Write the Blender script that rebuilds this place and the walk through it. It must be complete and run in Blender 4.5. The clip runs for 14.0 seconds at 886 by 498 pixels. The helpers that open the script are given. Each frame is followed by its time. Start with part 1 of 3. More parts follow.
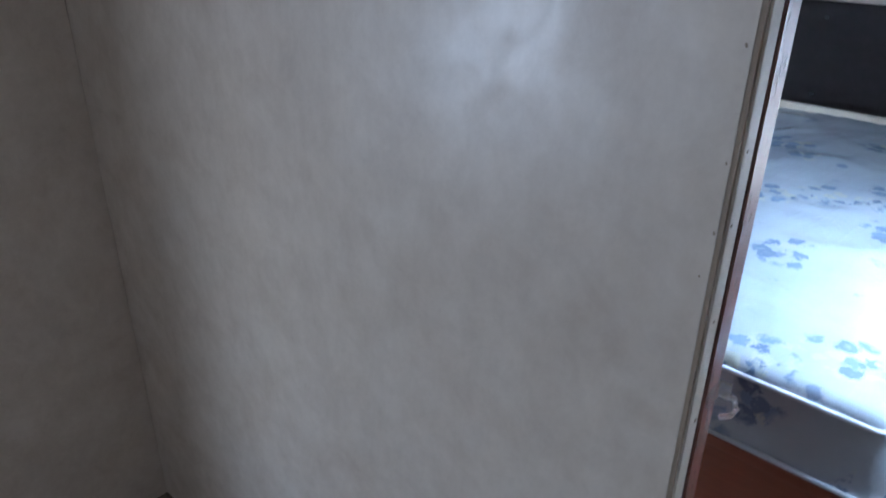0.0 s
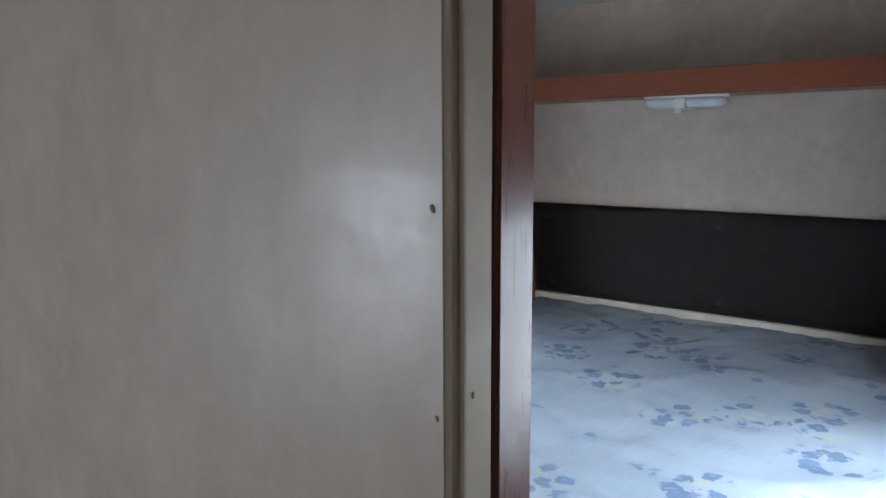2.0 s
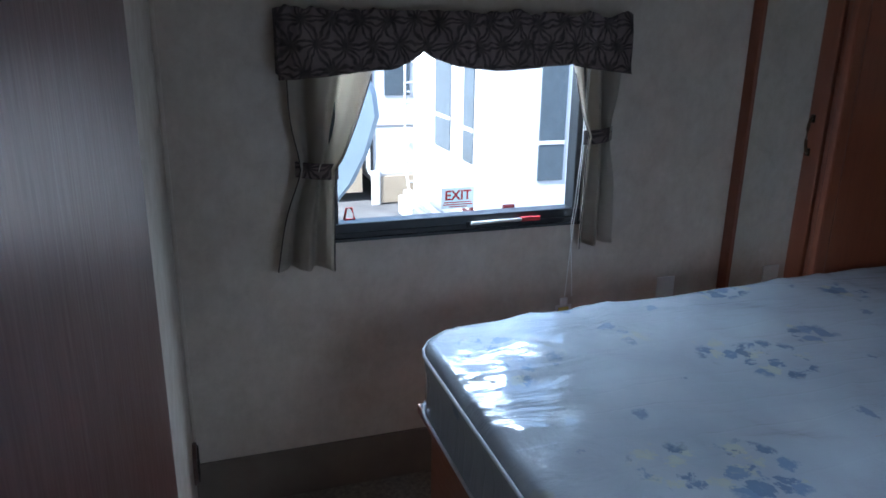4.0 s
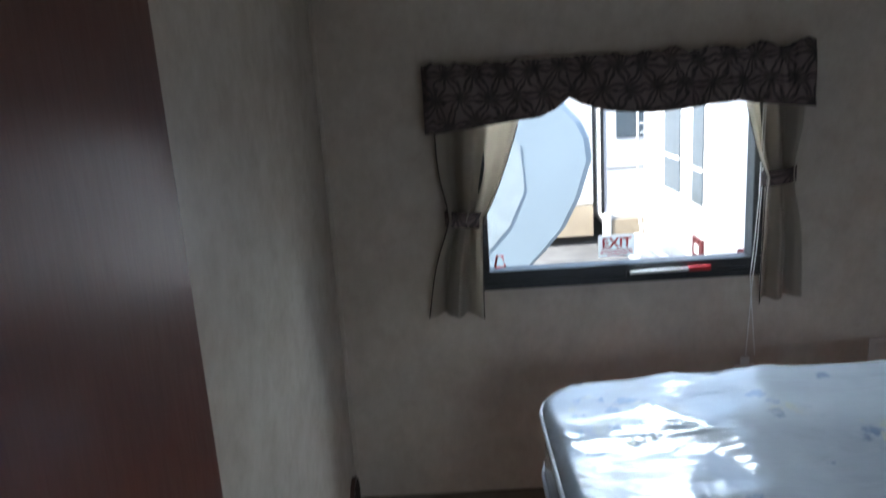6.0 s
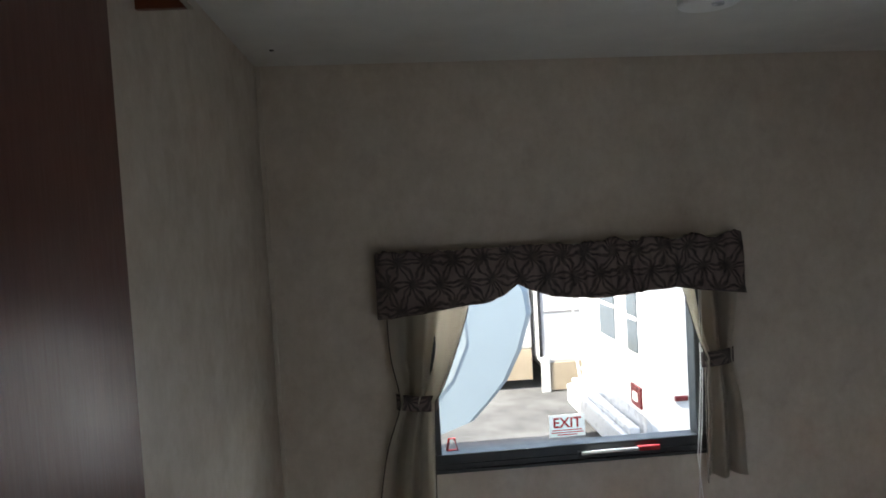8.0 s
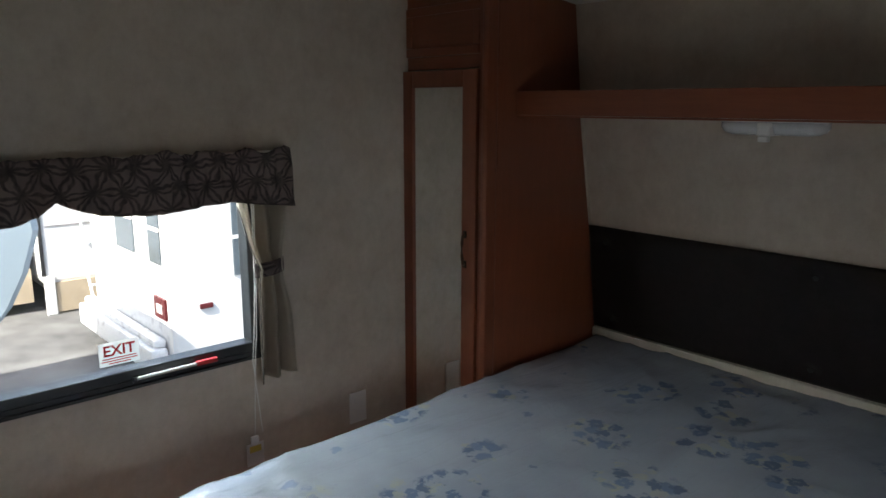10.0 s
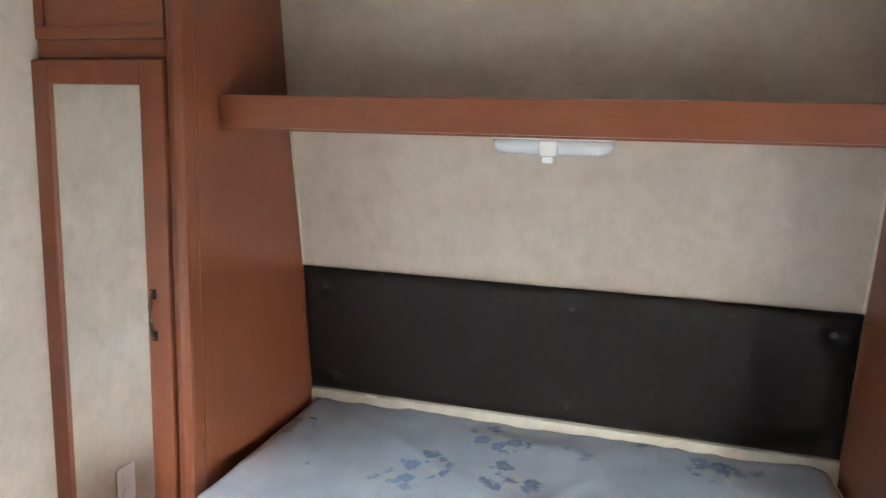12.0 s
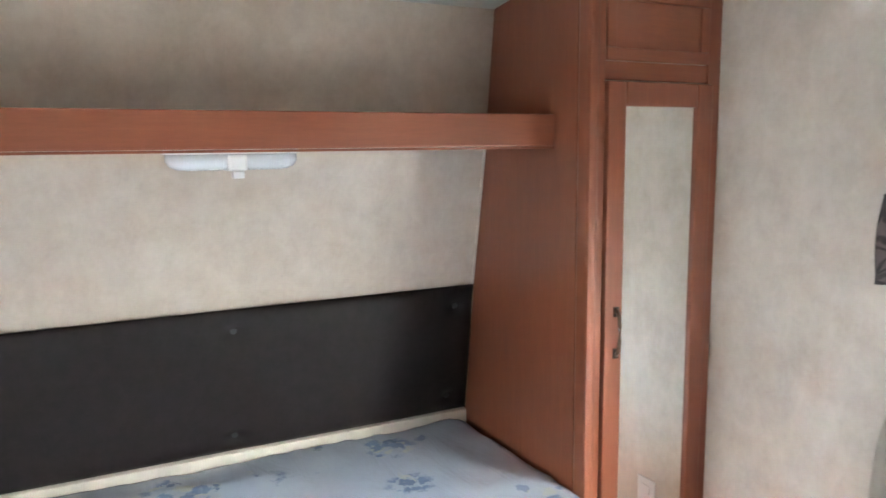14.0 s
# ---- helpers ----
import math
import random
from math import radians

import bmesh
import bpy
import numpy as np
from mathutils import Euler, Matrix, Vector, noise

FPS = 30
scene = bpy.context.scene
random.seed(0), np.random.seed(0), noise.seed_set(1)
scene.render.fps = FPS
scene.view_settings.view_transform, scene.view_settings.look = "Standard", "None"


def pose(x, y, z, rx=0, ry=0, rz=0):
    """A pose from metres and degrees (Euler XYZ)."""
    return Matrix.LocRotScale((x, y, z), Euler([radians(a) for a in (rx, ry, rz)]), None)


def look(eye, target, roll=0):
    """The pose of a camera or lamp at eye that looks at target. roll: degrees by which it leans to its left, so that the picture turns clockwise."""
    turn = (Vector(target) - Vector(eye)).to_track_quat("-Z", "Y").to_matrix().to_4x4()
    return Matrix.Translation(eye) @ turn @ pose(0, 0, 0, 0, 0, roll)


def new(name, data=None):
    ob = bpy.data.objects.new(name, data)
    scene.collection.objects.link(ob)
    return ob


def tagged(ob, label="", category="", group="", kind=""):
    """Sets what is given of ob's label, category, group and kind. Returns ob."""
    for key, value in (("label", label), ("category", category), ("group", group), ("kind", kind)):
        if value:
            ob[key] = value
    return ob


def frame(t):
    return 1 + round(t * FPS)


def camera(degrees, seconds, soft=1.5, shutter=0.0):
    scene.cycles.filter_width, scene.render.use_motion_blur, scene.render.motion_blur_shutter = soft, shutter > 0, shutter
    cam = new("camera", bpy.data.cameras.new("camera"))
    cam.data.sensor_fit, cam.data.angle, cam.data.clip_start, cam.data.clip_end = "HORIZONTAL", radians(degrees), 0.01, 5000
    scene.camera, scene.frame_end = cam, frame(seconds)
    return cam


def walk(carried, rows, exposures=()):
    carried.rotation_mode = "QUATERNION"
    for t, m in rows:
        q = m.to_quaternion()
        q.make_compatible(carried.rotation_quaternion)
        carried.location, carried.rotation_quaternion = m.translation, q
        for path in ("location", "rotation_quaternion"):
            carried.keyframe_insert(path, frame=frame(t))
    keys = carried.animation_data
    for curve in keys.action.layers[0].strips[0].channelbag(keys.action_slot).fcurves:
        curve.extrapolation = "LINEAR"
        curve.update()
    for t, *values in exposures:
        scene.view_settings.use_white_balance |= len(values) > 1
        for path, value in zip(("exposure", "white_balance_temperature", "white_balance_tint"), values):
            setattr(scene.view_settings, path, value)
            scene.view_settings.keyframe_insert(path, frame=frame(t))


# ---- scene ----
cam = camera(63.4, 14.0, shutter=0.2)
EXPOSURES = [(0, 3.75, 5250, 10), (0.5, 3.2, 5150, 10), (1.0, 2.95, 5300, 10), (1.6, 3.3, 5900, 10), (2.5, 3.6, 6000, 10), (3.1, 2.9, 5500, 10), (3.5, 2.0, 5500, 10), (6.0, 1.95, 6300, 10), (7.5, 2.0, 6950, 10), (8.5, 1.9, 7050, 10), (9.2, 1.8, 7100, 10), (11.3, 3.2, 7000, 10), (12.2, 4.8, 7100, 10), (14, 5.0, 6900, 10)]
PATH = [
    (0, (0.94, -3.104, 1.528), (-0.292, -1.792, 0.655), 0.7),
    (0.2, (0.973, -3.049, 1.513), (-0.299, -1.719, 0.73), 3.9),
    (0.5, (1.012, -2.955, 1.511), (-0.254, -1.543, 0.879), -0.0),
    (0.6, (0.973, -2.88, 1.487), (-0.157, -1.347, 0.876), 2.4),
    (1, (0.985, -2.804, 1.432), (-0.275, -1.286, 1.107), 1.5),
    (1.5, (0.939, -2.802, 1.449), (-0.294, -1.257, 1.142), 3.2),
    (2, (0.92, -2.763, 1.456), (-0.323, -1.222, 1.17), -0.3),
    (2.5, (0.919, -2.621, 1.464), (-0.575, -1.322, 1.177), -0.9),
    (3, (0.958, -2.531, 1.5), (-0.743, -1.58, 1.051), -3.4),
    (3.5, (0.874, -2.446, 1.489), (-0.903, -1.679, 0.985), -1.3),
    (5.8, (0.883, -2.14, 1.456), (-0.991, -2.197, 0.761), -2.6),
    (6, (0.902, -2.1, 1.481), (-1.043, -2.153, 1.019), -3.8),
    (6.5, (0.89, -2.135, 1.58), (-1.1, -2.1, 1.387), -3.9),
    (7, (0.948, -2.037, 1.656), (-1.048, -2.148, 1.683), -4.3),
    (7.5, (0.941, -2.062, 1.663), (-1.058, -2.118, 1.658), -4.3),
    (8, (0.903, -2.136, 1.621), (-1.09, -1.99, 1.52), -3.2),
    (8.5, (0.872, -2.258, 1.633), (-1.041, -1.747, 1.357), -2.0),
    (9, (0.894, -2.317, 1.61), (-0.867, -1.433, 1.27), -0.4),
    (9.2, (0.885, -2.327, 1.629), (-0.792, -1.296, 1.276), -0.1),
    (11.3, (0.52, -2.029, 1.656), (-0.501, -0.339, 1.339), -0.2),
    (11.5, (0.4, -2.015, 1.628), (-0.445, -0.226, 1.339), -0.2),
    (12, (0.268, -1.994, 1.615), (-0.306, -0.105, 1.297), 1.6),
    (12.5, (0.158, -1.947, 1.601), (-0.182, -0.004, 1.272), 1.9),
    (13, (0.046, -1.907, 1.608), (0.125, 0.065, 1.288), 1.5),
    (13.4, (-0.052, -1.914, 1.615), (0.319, 0.026, 1.3), 1.9),
    (13.5, (-0.086, -1.907, 1.615), (0.373, 0.015, 1.308), 1.2),
    (14, (-0.256, -1.932, 1.612), (0.617, -0.154, 1.336), -0.7),
]
walk(cam, [(t, look(e, g, r)) for t, e, g, r in PATH], EXPOSURES)

# ---- light ----
world = bpy.data.worlds.new("sky")
world.use_nodes = True
scene.world = world
wn, wl = world.node_tree.nodes, world.node_tree.links
sky = wn.new("ShaderNodeTexSky")
sky.sky_type = "NISHITA"
sky.sun_disc = False
sky.sun_elevation = radians(48)
sky.sun_rotation = radians(164)
sky.air_density, sky.dust_density = 1.0, 2.0
wn["Background"].inputs["Strength"].default_value = 0.15
wl.new(sky.outputs[0], wn["Background"].inputs["Color"])
sun = new("sun", bpy.data.lights.new("sun", "SUN"))
sun.data.energy, sun.data.angle, sun.data.color = 4.2, radians(0.6), (1.0, 0.97, 0.93)
sun.matrix_world = look((2.3, -7.8, 8.9), (0, 0, 0))

# area lamps added outside above each bedroom window, boosting its sky light
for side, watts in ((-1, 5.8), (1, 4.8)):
    day = new("added_daylight", bpy.data.lights.new("added_daylight", "AREA"))
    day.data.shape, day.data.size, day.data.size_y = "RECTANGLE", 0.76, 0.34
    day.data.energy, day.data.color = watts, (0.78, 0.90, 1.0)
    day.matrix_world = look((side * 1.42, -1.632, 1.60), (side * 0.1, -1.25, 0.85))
# area lamp added in the east window's opening, for its low sky light
day = new("added_daylight", bpy.data.lights.new("added_daylight", "AREA"))
day.data.shape, day.data.size, day.data.size_y = "RECTANGLE", 0.74, 0.50
day.data.energy, day.data.color = 0.25, (0.86, 0.94, 1.0)
day.matrix_world = look((1.25, -1.587, 1.16), (0, -1.40, 0.9))
# area lamp added in an unseen west opening, for the partition's highlight
day = new("added_daylight", bpy.data.lights.new("added_daylight", "AREA"))
day.data.shape, day.data.size, day.data.size_y = "RECTANGLE", 0.9, 0.8
day.data.energy, day.data.color = 1.7, (0.86, 0.93, 1.0)
day.matrix_world = look((-1.23, -4.75, 0.98), (0.6, -3.6, 1.0))


# ---- materials ----
def mat(name, color=(0.5, 0.5, 0.5), rough=0.5, metal=0.0):
    m = bpy.data.materials.new(name)
    m.use_nodes = True
    b = m.node_tree.nodes["Principled BSDF"]
    b.inputs["Base Color"].default_value = (*color, 1)
    b.inputs["Roughness"].default_value = rough
    b.inputs["Metallic"].default_value = metal
    return m


class Nodes:
    """Short hand for wiring one material."""

    def __init__(self, m):
        self.n, self.l = m.node_tree.nodes, m.node_tree.links
        self.b = self.n["Principled BSDF"]
        self.pos = self.n.new("ShaderNodeTexCoord").outputs["Object"]

    def mapping(self, scale=(1, 1, 1), rot=(0, 0, 0), src=None):
        k = self.n.new("ShaderNodeMapping")
        k.inputs["Scale"].default_value = scale
        k.inputs["Rotation"].default_value = rot
        self.l.new(src or self.pos, k.inputs["Vector"])
        return k.outputs[0]

    def noise(self, scale, detail=4, rough=0.55, src=None, distortion=0.0):
        k = self.n.new("ShaderNodeTexNoise")
        k.inputs["Scale"].default_value = scale
        k.inputs["Detail"].default_value = detail
        k.inputs["Roughness"].default_value = rough
        k.inputs["Distortion"].default_value = distortion
        self.l.new(src or self.pos, k.inputs["Vector"])
        return k.outputs[0]

    def ramp(self, src, stops):
        k = self.n.new("ShaderNodeValToRGB")
        e = k.color_ramp.elements
        while len(e) < len(stops):
            e.new(0.5)
        for s, (p, c) in zip(e, stops):
            s.position = p
            s.color = (*c, 1) if len(c) == 3 else c
        self.l.new(src, k.inputs[0])
        return k.outputs[0]

    def mix(self, fac, a, b, mode="MIX"):
        k = self.n.new("ShaderNodeMix")
        k.data_type, k.blend_type = "RGBA", mode
        for sock, v in ((k.inputs[0], fac), (k.inputs[6], a), (k.inputs[7], b)):
            if isinstance(v, (int, float)):
                sock.default_value = v
            elif isinstance(v, tuple):
                sock.default_value = (*v, 1)
            else:
                self.l.new(v, sock)
        return k.outputs[2]

    def math(self, op, a, b=0.0):
        k = self.n.new("ShaderNodeMath")
        k.operation = op
        for sock, v in zip(k.inputs, (a, b)):
            if isinstance(v, (int, float)):
                sock.default_value = v
            else:
                self.l.new(v, sock)
        return k.outputs[0]

    def color(self, src):
        self.l.new(src, self.b.inputs["Base Color"])

    def rough(self, src):
        self.l.new(src, self.b.inputs["Roughness"])

    def bump(self, src, strength=0.2, dist=0.01, into="Normal", after=None):
        k = self.n.new("ShaderNodeBump")
        k.inputs["Strength"].default_value = strength
        k.inputs["Distance"].default_value = dist
        self.l.new(src, k.inputs["Height"])
        if after is not None:
            self.l.new(after, k.inputs["Normal"])
        self.l.new(k.outputs[0], self.b.inputs[into])
        return k.outputs[0]


def wallpaper_mat():
    m = mat("wallpaper", rough=0.42)
    k = Nodes(m)
    big = k.noise(6, 6, 0.66, distortion=0.2)
    swirl = k.noise(13, 6, 0.7, distortion=0.25)
    fibre = k.noise(30, 6, 0.7, src=k.mapping((1.2, 1.2, 0.6)))
    fine = k.noise(240, 2)
    c = k.ramp(big, [(0.3, (0.44, 0.365, 0.295)), (0.5, (0.54, 0.462, 0.384)), (0.72, (0.63, 0.556, 0.476))])
    c2 = k.ramp(fibre, [(0.3, (0.42, 0.345, 0.275)), (0.7, (0.655, 0.58, 0.50))])
    c3 = k.ramp(swirl, [(0.30, (0.425, 0.348, 0.275)), (0.5, (0.55, 0.475, 0.398)), (0.66, (0.64, 0.566, 0.488))])
    k.color(k.mix(0.4, k.mix(0.35, c, c2), c3))
    k.rough(k.ramp(swirl, [(0.36, (0.42,) * 3), (0.62, (0.29,) * 3)]))
    n1 = k.bump(k.noise(24, 4, 0.55, distortion=0.25), 0.32, 0.003)
    k.bump(fine, 0.06, 0.001, after=n1)
    return m


def wood_mat(name, base, dark, rough=0.38, grain=(14, 14, 1.2), coat=0.0):
    m = mat(name, rough=rough)
    k = Nodes(m)
    v = k.mapping(grain)
    a = k.noise(3.0, 6, 0.65, src=v, distortion=0.8)
    f = k.noise(14, 4, 0.7, src=v)
    c = k.mix(0.35, k.ramp(a, [(0.3, dark), (0.7, base)]), k.ramp(f, [(0.35, dark), (0.65, base)]))
    cloud = k.noise(2.5, 3)
    k.color(k.mix(0.25, c, k.ramp(cloud, [(0.35, dark), (0.65, base)])))
    k.rough(k.ramp(f, [(0.3, (rough + 0.06,) * 3), (0.7, (rough - 0.05,) * 3)]))
    k.bump(f, 0.08, 0.002)
    k.b.inputs["Coat Weight"].default_value = coat
    k.b.inputs["Coat Roughness"].default_value = 0.18
    return m


def floral_mat(name):
    m = mat(name, rough=0.6)
    k = Nodes(m)
    wob = k.noise(42, 4, 0.7)
    warped = k.mix(0.05, k.pos, k.n[wob.node.name].outputs["Color"], "ADD")

    def blobs(scale, r0, r1, keep, seedrot):
        v = k.n.new("ShaderNodeTexVoronoi")
        v.inputs["Scale"].default_value = scale
        v.inputs["Randomness"].default_value = 0.9
        k.l.new(k.mapping((1, 1, 1), (0, 0, seedrot), src=warped), v.inputs["Vector"])
        d = k.ramp(v.outputs["Distance"], [(r0, (1, 1, 1)), (r1, (0, 0, 0))])
        sep = k.n.new("ShaderNodeSeparateColor")
        k.l.new(v.outputs["Color"], sep.inputs[0])
        return k.math("MULTIPLY", d, k.math("GREATER_THAN", sep.outputs[0], keep)), sep.outputs[1]

    c = k.ramp(k.noise(4, 3), [(0.3, (0.265, 0.298, 0.345)), (0.7, (0.345, 0.38, 0.425))])
    cl, _ = blobs(4.4, 0.36, 0.42, 0.05, 0.2)
    tan, _ = blobs(19, 0.32, 0.46, 0.30, 1.1)
    c = k.mix(k.math("MULTIPLY", k.math("MULTIPLY", tan, cl), 0.6), c, (0.40, 0.39, 0.28))
    big, tone = blobs(21, 0.42, 0.52, 0.12, 0.5)
    blue = k.mix(tone, (0.045, 0.085, 0.17), (0.13, 0.20, 0.32))
    c = k.mix(k.math("MULTIPLY", k.math("MULTIPLY", big, cl), 0.85), c, blue)
    core, _ = blobs(21, 0.10, 0.20, 0.22, 0.5)
    c = k.mix(k.math("MULTIPLY", k.math("MULTIPLY", core, cl), 0.55), c, (0.26, 0.30, 0.34))
    small, _ = blobs(9, 0.12, 0.17, 0.60, 2.0)
    c = k.mix(k.math("MULTIPLY", small, 0.7), c, (0.10, 0.15, 0.25))
    k.color(c)
    # the ticking rises and sinks softly; the plastic over it lies in long taut folds
    wr = k.noise(3.2, 5, 0.55, src=k.mapping((2.4, 0.9, 1), (0, 0, 0.5)), distortion=1.2)
    k.bump(wr, 0.3, 0.03, after=k.bump(k.noise(60, 2), 0.1, 0.003))
    def folds(scale, rot, stretch, width):
        q = k.noise(scale, 2, 0.45, src=k.mapping((stretch, 0.5, 1), (0, 0, rot)), distortion=0.15)
        ridge = k.math("ABSOLUTE", k.math("SUBTRACT", q, 0.5))
        return k.ramp(ridge, [(0.0, (1, 1, 1)), (width, (0.12,) * 3), (width * 4, (0, 0, 0))])
    crease = k.math("MAXIMUM", folds(1.5, 0.55, 5.0, 0.03), folds(1.3, -0.75, 6.0, 0.02))
    tot = k.math("ADD", k.math("MULTIPLY", wr, 0.65), k.math("MULTIPLY", crease, 0.05))
    k.b.inputs["Coat Weight"].default_value = 1.0
    k.b.inputs["Coat Roughness"].default_value = 0.07
    k.b.inputs["Coat IOR"].default_value = 1.75
    k.bump(tot, 0.42, 0.025, into="Coat Normal")
    return m


def lattice_mat():
    """Taupe cloth printed with interlaced dark rings that form six-petalled stars."""
    m = mat("valance_cloth", rough=0.85)
    k = Nodes(m)
    wob = k.noise(16, 2)
    warped = k.mix(0.05, k.pos, k.n[wob.node.name].outputs["Color"], "ADD")
    sep = k.n.new("ShaderNodeSeparateXYZ")
    k.l.new(warped, sep.inputs[0])
    step, tall = 0.076, 1.732
    along, up = k.math("DIVIDE", sep.outputs[1], step), k.math("DIVIDE", sep.outputs[2], step)
    lines = None
    for ox, oy in ((0.0, 0.0), (0.5, tall / 2)):
        fx = k.math("FLOORED_MODULO", k.math("ADD", along, ox), 1.0)
        fy = k.math("FLOORED_MODULO", k.math("ADD", up, oy), tall)
        for cx in (0.0, 1.0):
            for cy in (0.0, tall):
                dx, dy = k.math("SUBTRACT", fx, cx), k.math("SUBTRACT", fy, cy)
                d = k.math("SQRT", k.math("ADD", k.math("MULTIPLY", dx, dx), k.math("MULTIPLY", dy, dy)))
                off = k.math("ABSOLUTE", k.math("SUBTRACT", d, 0.97))
                ink = k.ramp(off, [(0.03, (1, 1, 1)), (0.065, (0, 0, 0))])
                lines = ink if lines is None else k.math("MAXIMUM", lines, ink)
    base = k.ramp(k.noise(9, 4), [(0.3, (0.105, 0.076, 0.071)), (0.7, (0.20, 0.153, 0.140))])
    worn = k.ramp(k.noise(60, 3), [(0.3, (0.55,) * 3), (0.65, (0.95,) * 3)])
    k.color(k.mix(k.math("MULTIPLY", lines, worn), base, (0.028, 0.020, 0.020)))
    k.bump(k.noise(420, 2), 0.25, 0.001)
    return m


def cloth_mat(name, a, b, share=0.35):
    m = mat(name, rough=0.9)
    k = Nodes(m)
    k.color(k.ramp(k.noise(14, 4, src=k.mapping((1, 1, 0.3))), [(0.3, a), (0.7, b)]))
    k.bump(k.noise(500, 2), 0.25, 0.001)
    through_cloth = k.n.new("ShaderNodeBsdfTranslucent")
    through_cloth.inputs["Color"].default_value = (*b, 1)
    blend = k.n.new("ShaderNodeMixShader")
    blend.inputs[0].default_value = share
    k.l.new(k.b.outputs[0], blend.inputs[1])
    k.l.new(through_cloth.outputs[0], blend.inputs[2])
    k.l.new(blend.outputs[0], k.n["Material Output"].inputs["Surface"])
    return m


def plain_mat(name, color, rough=0.5, metal=0.0, spread=0.12, scale=8.0):
    """A painted or moulded surface with faint unevenness."""
    m = mat(name, color, rough, metal)
    k = Nodes(m)
    lo, hi = tuple(c * (1 - spread) for c in color), tuple(min(1, c * (1 + spread)) for c in color)
    k.color(k.ramp(k.noise(scale, 5), [(0.3, lo), (0.7, hi)]))
    k.rough(k.ramp(k.noise(scale * 3, 3), [(0.3, (max(0.02, rough - 0.06),) * 3), (0.7, (min(1, rough + 0.06),) * 3)]))
    return m


def glass_mat():
    m = mat("glass", (0.93, 0.96, 0.95), 0.0)
    b = m.node_tree.nodes["Principled BSDF"]
    b.inputs["Transmission Weight"].default_value = 1.0
    b.inputs["IOR"].default_value = 1.1
    return m


def clear_mat():
    m = mat("clear_plastic", (0.9, 0.9, 0.9), 0.12)
    m.node_tree.nodes["Principled BSDF"].inputs["Transmission Weight"].default_value = 0.8
    return m


WALL = wallpaper_mat()
CHERRY = wood_mat("cherry_wood", (0.255, 0.076, 0.036), (0.185, 0.052, 0.026), 0.36, coat=0.3)
CHERRY_H = wood_mat("cherry_wood_across", (0.265, 0.08, 0.037), (0.195, 0.055, 0.027), 0.36, (1.2, 14, 14), coat=0.3)
DOORWOOD = wood_mat("door_wood", (0.12, 0.036, 0.024), (0.08, 0.023, 0.016), 0.4, coat=0.2)
# lighter, glossier copy of the door wood, for the edge's glare
GLOSSWOOD = wood_mat("edge_wood", (0.205, 0.058, 0.035), (0.19, 0.054, 0.0325), 0.3, coat=1.0)
TRIM = plain_mat("cream_trim", (0.56, 0.50, 0.42), 0.42, spread=0.1, scale=20)
CEIL = plain_mat("ceiling_panel", (0.66, 0.64, 0.60), 0.6, spread=0.05)
CARPET = plain_mat("beige_carpet", (0.20, 0.165, 0.13), 0.95, spread=0.3, scale=60)
VINYL = plain_mat("black_brown_vinyl", (0.014, 0.0095, 0.0095), 0.5, spread=0.2, scale=30)
VINYL.node_tree.nodes["Principled BSDF"].inputs["Specular IOR Level"].default_value = 0.3
FLORAL = floral_mat("wrapped_floral_ticking")
LATTICE = lattice_mat()
CURTAIN = cloth_mat("linen_curtain", (0.40, 0.35, 0.29), (0.56, 0.505, 0.43), 0.5)
HEM = plain_mat("dark_hem", (0.06, 0.048, 0.043), 0.85, spread=0.2)
WHITE = plain_mat("white_plastic", (0.78, 0.78, 0.76), 0.35, spread=0.03)
FROST = plain_mat("ribbed_lens", (0.62, 0.64, 0.66), 0.25, spread=0.05)
BLACKFRAME = plain_mat("black_aluminium", (0.022, 0.023, 0.025), 0.35, spread=0.2)
BRONZE = plain_mat("dark_bronze", (0.035, 0.024, 0.018), 0.38, 0.7, 0.2)
BRASS = plain_mat("worn_bronze", (0.085, 0.048, 0.03), 0.35, 0.6, 0.25, 40)
RED = plain_mat("red_plastic", (0.55, 0.03, 0.035), 0.4, spread=0.1)
LAMPRED = plain_mat("lamp_red", (0.085, 0.009, 0.011), 0.3, spread=0.2)
# tan holds the jamb groove's shade as colour; the nicks share it
SHADE_NICK = plain_mat("tan_shade_and_nicks", (0.25, 0.19, 0.135), 0.7)
PAPER = cloth_mat("white_sticker", (0.80, 0.78, 0.77), (0.84, 0.82, 0.81), 0.65)
PIPING = plain_mat("pale_piping", (0.52, 0.55, 0.60), 0.45, spread=0.08)
GLASS = glass_mat()
CLEAR = clear_mat()
MIRROR = mat("mirror", (0.86, 0.88, 0.86), 0.015, 1.0)
DARKWOOD = plain_mat("dark_gap", (0.03, 0.02, 0.016), 0.8)
GEL = plain_mat("white_gelcoat", (0.70, 0.71, 0.72), 0.3, spread=0.03, scale=3)
CAPBLUE = plain_mat("pale_blue_gelcoat", (0.29, 0.36, 0.41), 0.35, spread=0.05, scale=2)
TAN = plain_mat("tan_skirt_paint", (0.42, 0.35, 0.26), 0.45, spread=0.08)
ASPHALT = plain_mat("asphalt", (0.105, 0.105, 0.107), 0.9, spread=0.5, scale=1.2)
# dark tint with the glare on the panes put into its colour
RVGLASS = plain_mat("tint_with_glare", (0.085, 0.11, 0.13), 0.15, spread=0.1)
GREYMETAL = plain_mat("grey_metal", (0.35, 0.35, 0.35), 0.45, 0.5)
VENTBROWN = plain_mat("brown_grille", (0.07, 0.035, 0.025), 0.5)


